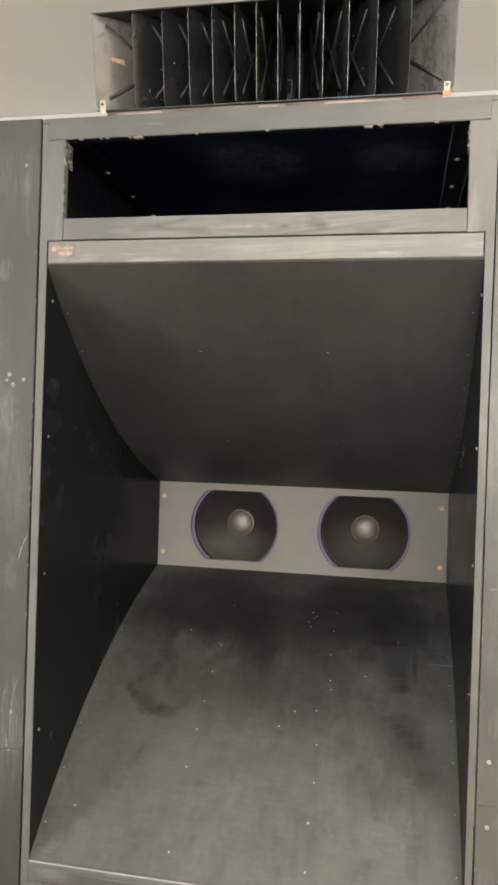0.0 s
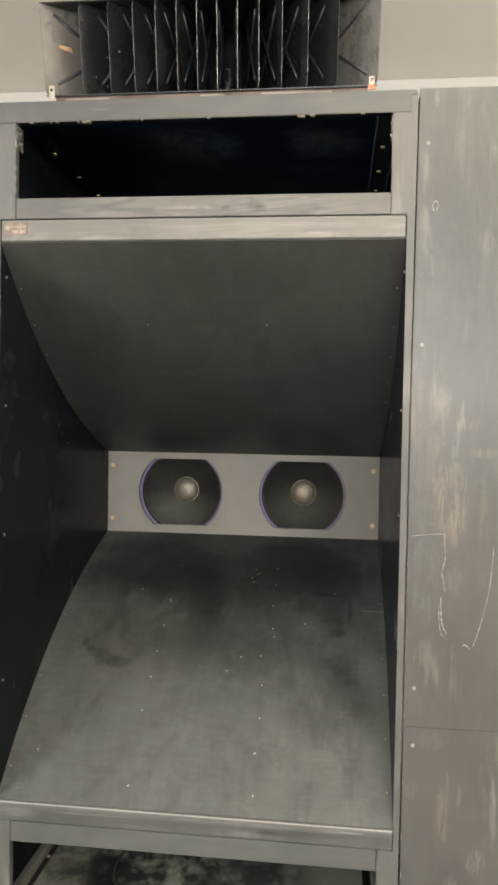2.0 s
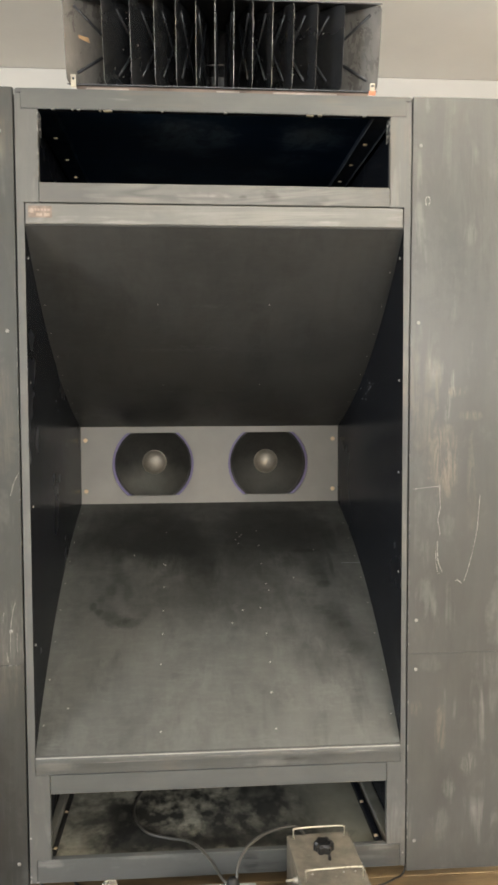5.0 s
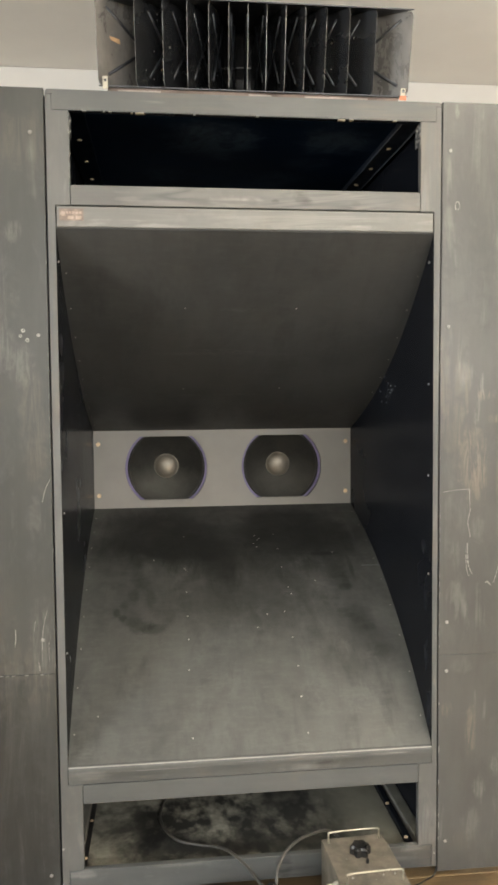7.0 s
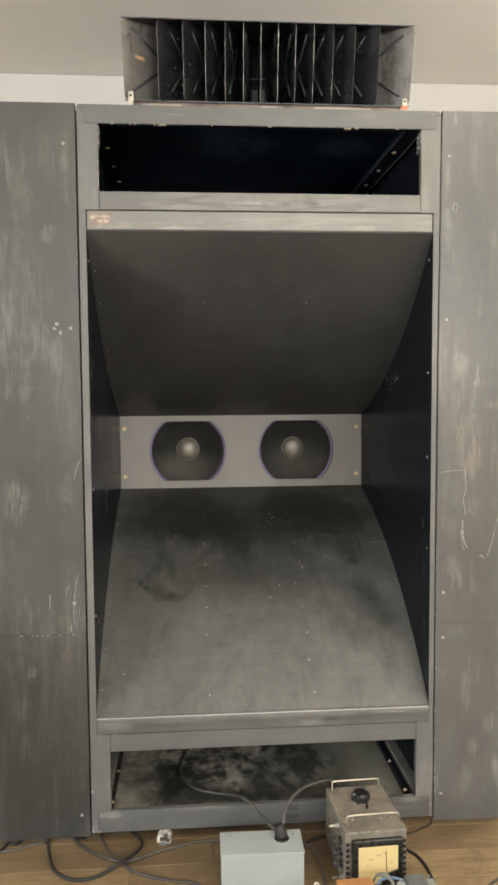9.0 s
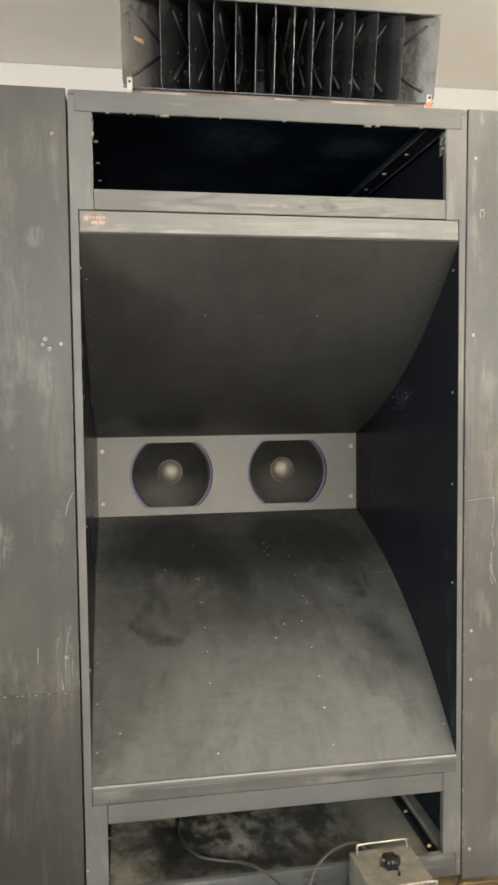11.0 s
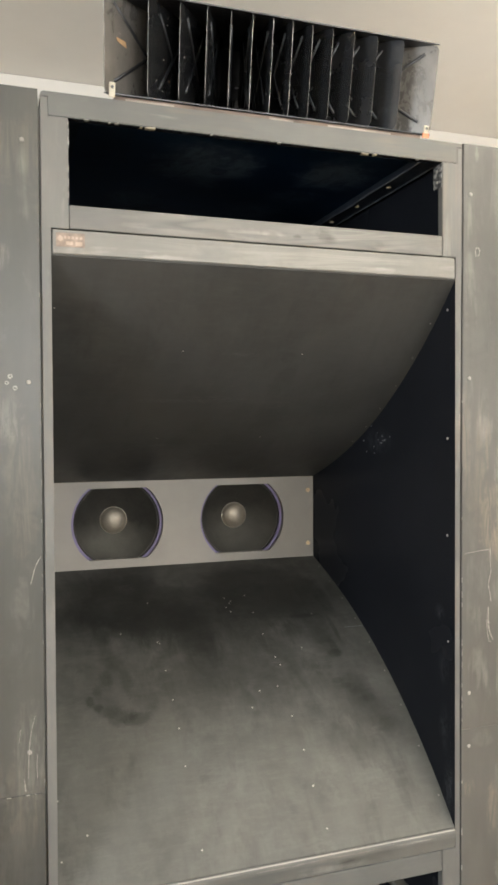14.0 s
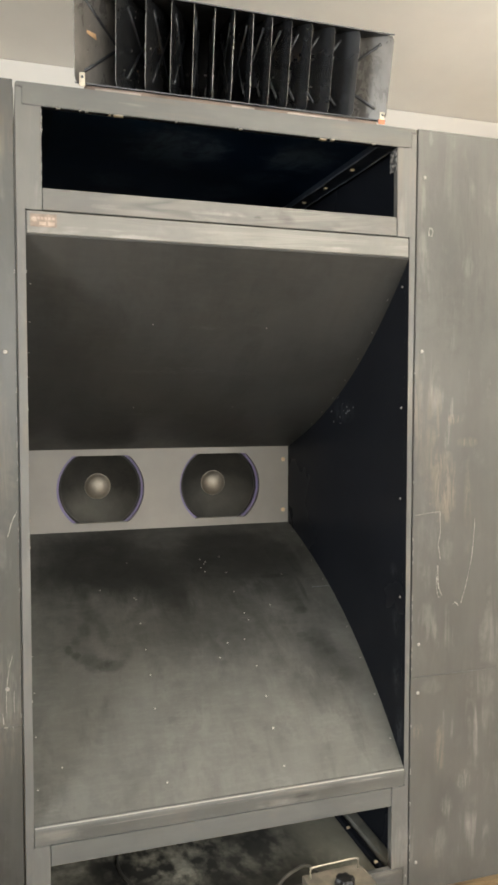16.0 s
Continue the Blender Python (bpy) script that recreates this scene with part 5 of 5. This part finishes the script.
part("core_band", B(-0.0275, 0.0215, -0.0385, 0.0385, 0.004, 0.0985, bev=0.002), core_grey, tr)
for x0, x1 in ((-0.05, -0.028), (0.022, 0.05)):
    part("bobbin_end", B(x0, x1, -0.034, 0.034, 0.01, 0.088, bev=0.006, seg=3), bobbin_grey, tr, "pale grey-green plastic bobbin end")
for x in (-0.03, 0.03):
    part("mounting_foot", B(x - 0.008, x + 0.008, -0.038, 0.038, 0.0, 0.0038), steel, tr)
for x, y in ((-0.043, 0.028), (0.034, 0.03)):
    part("solder_pin", tube(bmesh.new(), [Vector((x, y, 0.085)), Vector((x + 0.004, y, 0.098))], 0.002, 6), steel, tr, "tinned solder pin")
valve = thing("valve_socket", (0.088, -0.41, 0.0), "cream ceramic valve socket on a short stand", "valve socket")
part("stand", lathe(bmesh.new(), ((0, 0), (0.02, 0), (0.02, 0.004), (0.008, 0.008), (0.008, 0.066), (0, 0.066)), (0, 0, 0), "z", 18), core_grey, valve)
part("socket", lathe(bmesh.new(), ((0, 0.066), (0.022, 0.066), (0.024, 0.07), (0.024, 0.08), (0.02, 0.085), (0.008, 0.085), (0.006, 0.08), (0, 0.08)), (0, 0, 0), "z", 24), white_plastic, valve, "cream ceramic socket")
for i in range(5):
    a = radians(72 * i + 20)
    part("socket_contact", lathe(bmesh.new(), ((0, 0.084), (0.0042, 0.084), (0.0042, 0.0905), (0.0028, 0.092), (0, 0.092)), (0.0135 * math.cos(a), 0.0135 * math.sin(a), 0), "z", 10), white_plastic, valve)
part("wire_loop", tube(bmesh.new(), glide([(-0.004, 0.008, 0.09), (-0.004, 0.009, 0.104), (0.001, 0.009, 0.109), (0.006, 0.009, 0.104), (0.006, 0.008, 0.09)], 4), 0.0015, 6), white_plastic, valve, smooth=True)

cup = thing("clear_plastic_cap", (-0.308, -0.02, 0.0), "small crumpled clear plastic cap lying at the cabinet's foot", "plastic cap")
bm = lathe(bmesh.new(), ((0.0, 0.002), (0.019, 0.002), (0.02, 0.006), (0.0225, 0.026), (0.021, 0.031), (0.012, 0.037), (0.0, 0.038)), (0, 0, 0), "z", 14)
rng = random.Random(11)
for v in bm.verts:
    v.co += Vector((rng.uniform(-1, 1), rng.uniform(-1, 1), max(0, rng.uniform(-0.3, 1)))) * 0.0028
part("cap", bm, clear_plastic, cup)


def cable(label, pts, r, material, group="cables on the floor"):
    bm = tube(bmesh.new(), glide(pts, 8), r, 8)
    return solid("cable", bm, material, label, "cable", "", group, smooth=True)


R = 0.0047
cable("black rubber cable looped on the floor", [(-0.68, 0.3, R), (-0.656, 0.023, R), (-0.639, -0.062, R), (-0.617, -0.126, R), (-0.576, -0.167, R), (-0.533, -0.18, R), (-0.488, -0.166, R), (-0.449, -0.14, 0.01), (-0.42, -0.119, 0.017), (-0.39, -0.08, 0.012), (-0.374, -0.03, R), (-0.388, 0.014, R), (-0.41, 0.044, R), (-0.45, 0.2, R)], R, rubber_black)
cable("dark grey cable from under the cabinet across the floor", [(-0.52, 0.25, R), (-0.502, 0.046, R), (-0.491, -0.001, R), (-0.469, -0.055, R), (-0.431, -0.107, 0.009), (-0.396, -0.149, R), (-0.345, -0.18, R), (-0.28, -0.206, R), (-0.208, -0.229, R), (-0.16, -0.32, R), (-0.05, -0.4, R), (0.1, -0.5, R)], 0.0042, cable_dark)
cable("grey cable from under the wing panel to the steel box", [(-0.66, 0.2, R), (-0.581, 0.02, R), (-0.543, -0.029, R), (-0.5, -0.065, R), (-0.465, -0.09, R), (-0.426, -0.104, R), (-0.389, -0.1, R), (-0.347, -0.079, R), (-0.298, -0.057, R), (-0.252, -0.041, R), (-0.205, -0.029, R), (-0.15, -0.03, R), (-0.06, -0.07, R), (0.03, -0.14, R)], 0.0042, cable_dark)
cable("thin grey cable on the floor beside the wing panel", [(-1.05, -0.08, 0.005), (-0.86, -0.035, 0.005), (-0.789, -0.029, 0.005), (-0.742, -0.021, 0.005), (-0.702, -0.001, 0.005), (-0.667, 0.017, 0.005), (-0.6, 0.16, 0.005)], 0.0036, cable_grey)
cable("black cable under the wing panel", [(-0.9, -0.12, R), (-0.8, -0.04, R), (-0.785, -0.013, R), (-0.772, 0.015, R), (-0.74, 0.023, R), (-0.7, 0.2, R)], R, rubber_black)
cable("thin grey cable from the steel box into the cabinet", [(0.014, -0.188, 0.128), (-0.004, -0.17, 0.128), (-0.033, -0.08, 0.124), (-0.069, 0.0, 0.117), (-0.106, 0.09, 0.082), (-0.151, 0.118, 0.0735), (-0.222, 0.161, 0.0735), (-0.264, 0.276, 0.0735), (-0.242, 0.413, 0.0735), (-0.2, 0.6, 0.0735)], 0.0042, cable_grey)
cable("thin grey cable arching from the steel box behind the meter", [(0.03, -0.192, 0.13), (0.036, -0.17, 0.163), (0.059, -0.14, 0.187), (0.098, -0.1, 0.194), (0.146, -0.06, 0.188), (0.203, -0.03, 0.175), (0.25, -0.023, 0.12), (0.27, -0.02, 0.03), (0.31, -0.022, 0.008)], 0.0042, cable_grey)
cable("black cable on the floor beside the meter", [(0.09, -0.13, R), (0.1, -0.085, R), (0.116, -0.063, R), (0.133, -0.049, R), (0.167, -0.036, R), (0.22, -0.028, R)], R, rubber_black)
cable("grey cable curving round the steel box", [(0.05, -0.13, 0.006), (0.085, -0.076, 0.006), (0.108, -0.074, 0.006), (0.126, -0.096, 0.006), (0.136, -0.146, 0.006), (0.14, -0.203, 0.006), (0.137, -0.256, 0.006), (0.13, -0.35, 0.006), (0.12, -0.5, 0.006)], 0.0045, cable_grey)
cable("black cable from behind the meter across the floor", [(0.36, 0.0, R), (0.38, -0.08, R), (0.408, -0.13, R), (0.426, -0.161, R), (0.436, -0.227, R), (0.43, -0.36, R)], R, rubber_black)
cable("thin dark cable along the foot of the cabinet", [(0.34, -0.06, 0.005), (0.437, -0.041, 0.005), (0.48, -0.02, 0.005), (0.51, -0.004, 0.008), (0.5207, 0.004, 0.03), (0.5212, 0.006, 0.08), (0.5212, 0.008, 0.2), (0.5212, 0.01, 0.32)], 0.0023, rubber_black)
cable("thin grey cable on the oak floor", [(0.47, -0.42, 0.004), (0.58, -0.3, 0.004), (0.7, -0.24, 0.004), (0.9, -0.2, 0.004)], 0.004, cable_grey)
cable("blue wire from the transformer", [(0.318, -0.384, 0.09), (0.3, -0.386, 0.098), (0.275, -0.385, 0.1), (0.25, -0.39, 0.09), (0.243, -0.4, 0.04), (0.243, -0.41, 0.005)], 0.0035, wire_blue, "loose wires")
cable("olive wire beside the orange block", [(0.24, -0.37, 0.08), (0.25, -0.375, 0.1), (0.268, -0.385, 0.107), (0.285, -0.4, 0.095), (0.292, -0.41, 0.05), (0.288, -0.42, 0.005)], 0.003, wire_olive, "loose wires")
cable("olive wire behind the orange block", [(0.246, -0.355, 0.07), (0.256, -0.36, 0.094), (0.275, -0.37, 0.1), (0.292, -0.385, 0.085), (0.298, -0.39, 0.006)], 0.003, wire_olive, "loose wires")

# ---- floor planks ----
plank_meshes = {}
rng = random.Random(3)
PW = 0.125
y, row = WALL_Y, 0
while y > Y0:
    x = X0 - rng.random() * 0.9
    while x < X1:
        l = rng.choice((1.3, 1.6, 1.9))
        a, b = max(x, X0), min(x + l, X1)
        if b - a > 0.02:
            key = round(b - a, 2)
            if key not in plank_meshes:
                plank_meshes[key] = mesh_of("plank", box(bmesh.new(), 0.0004, key - 0.0004, 0.0003, PW - 0.0003, -0.014, 0.0, bev=0.0007), oak_plank)
            p = new("plank", plank_meshes[key])
            p.parent, p.location = floor, (a, y - PW, 0)
        x += l
    y -= PW
    row += 1
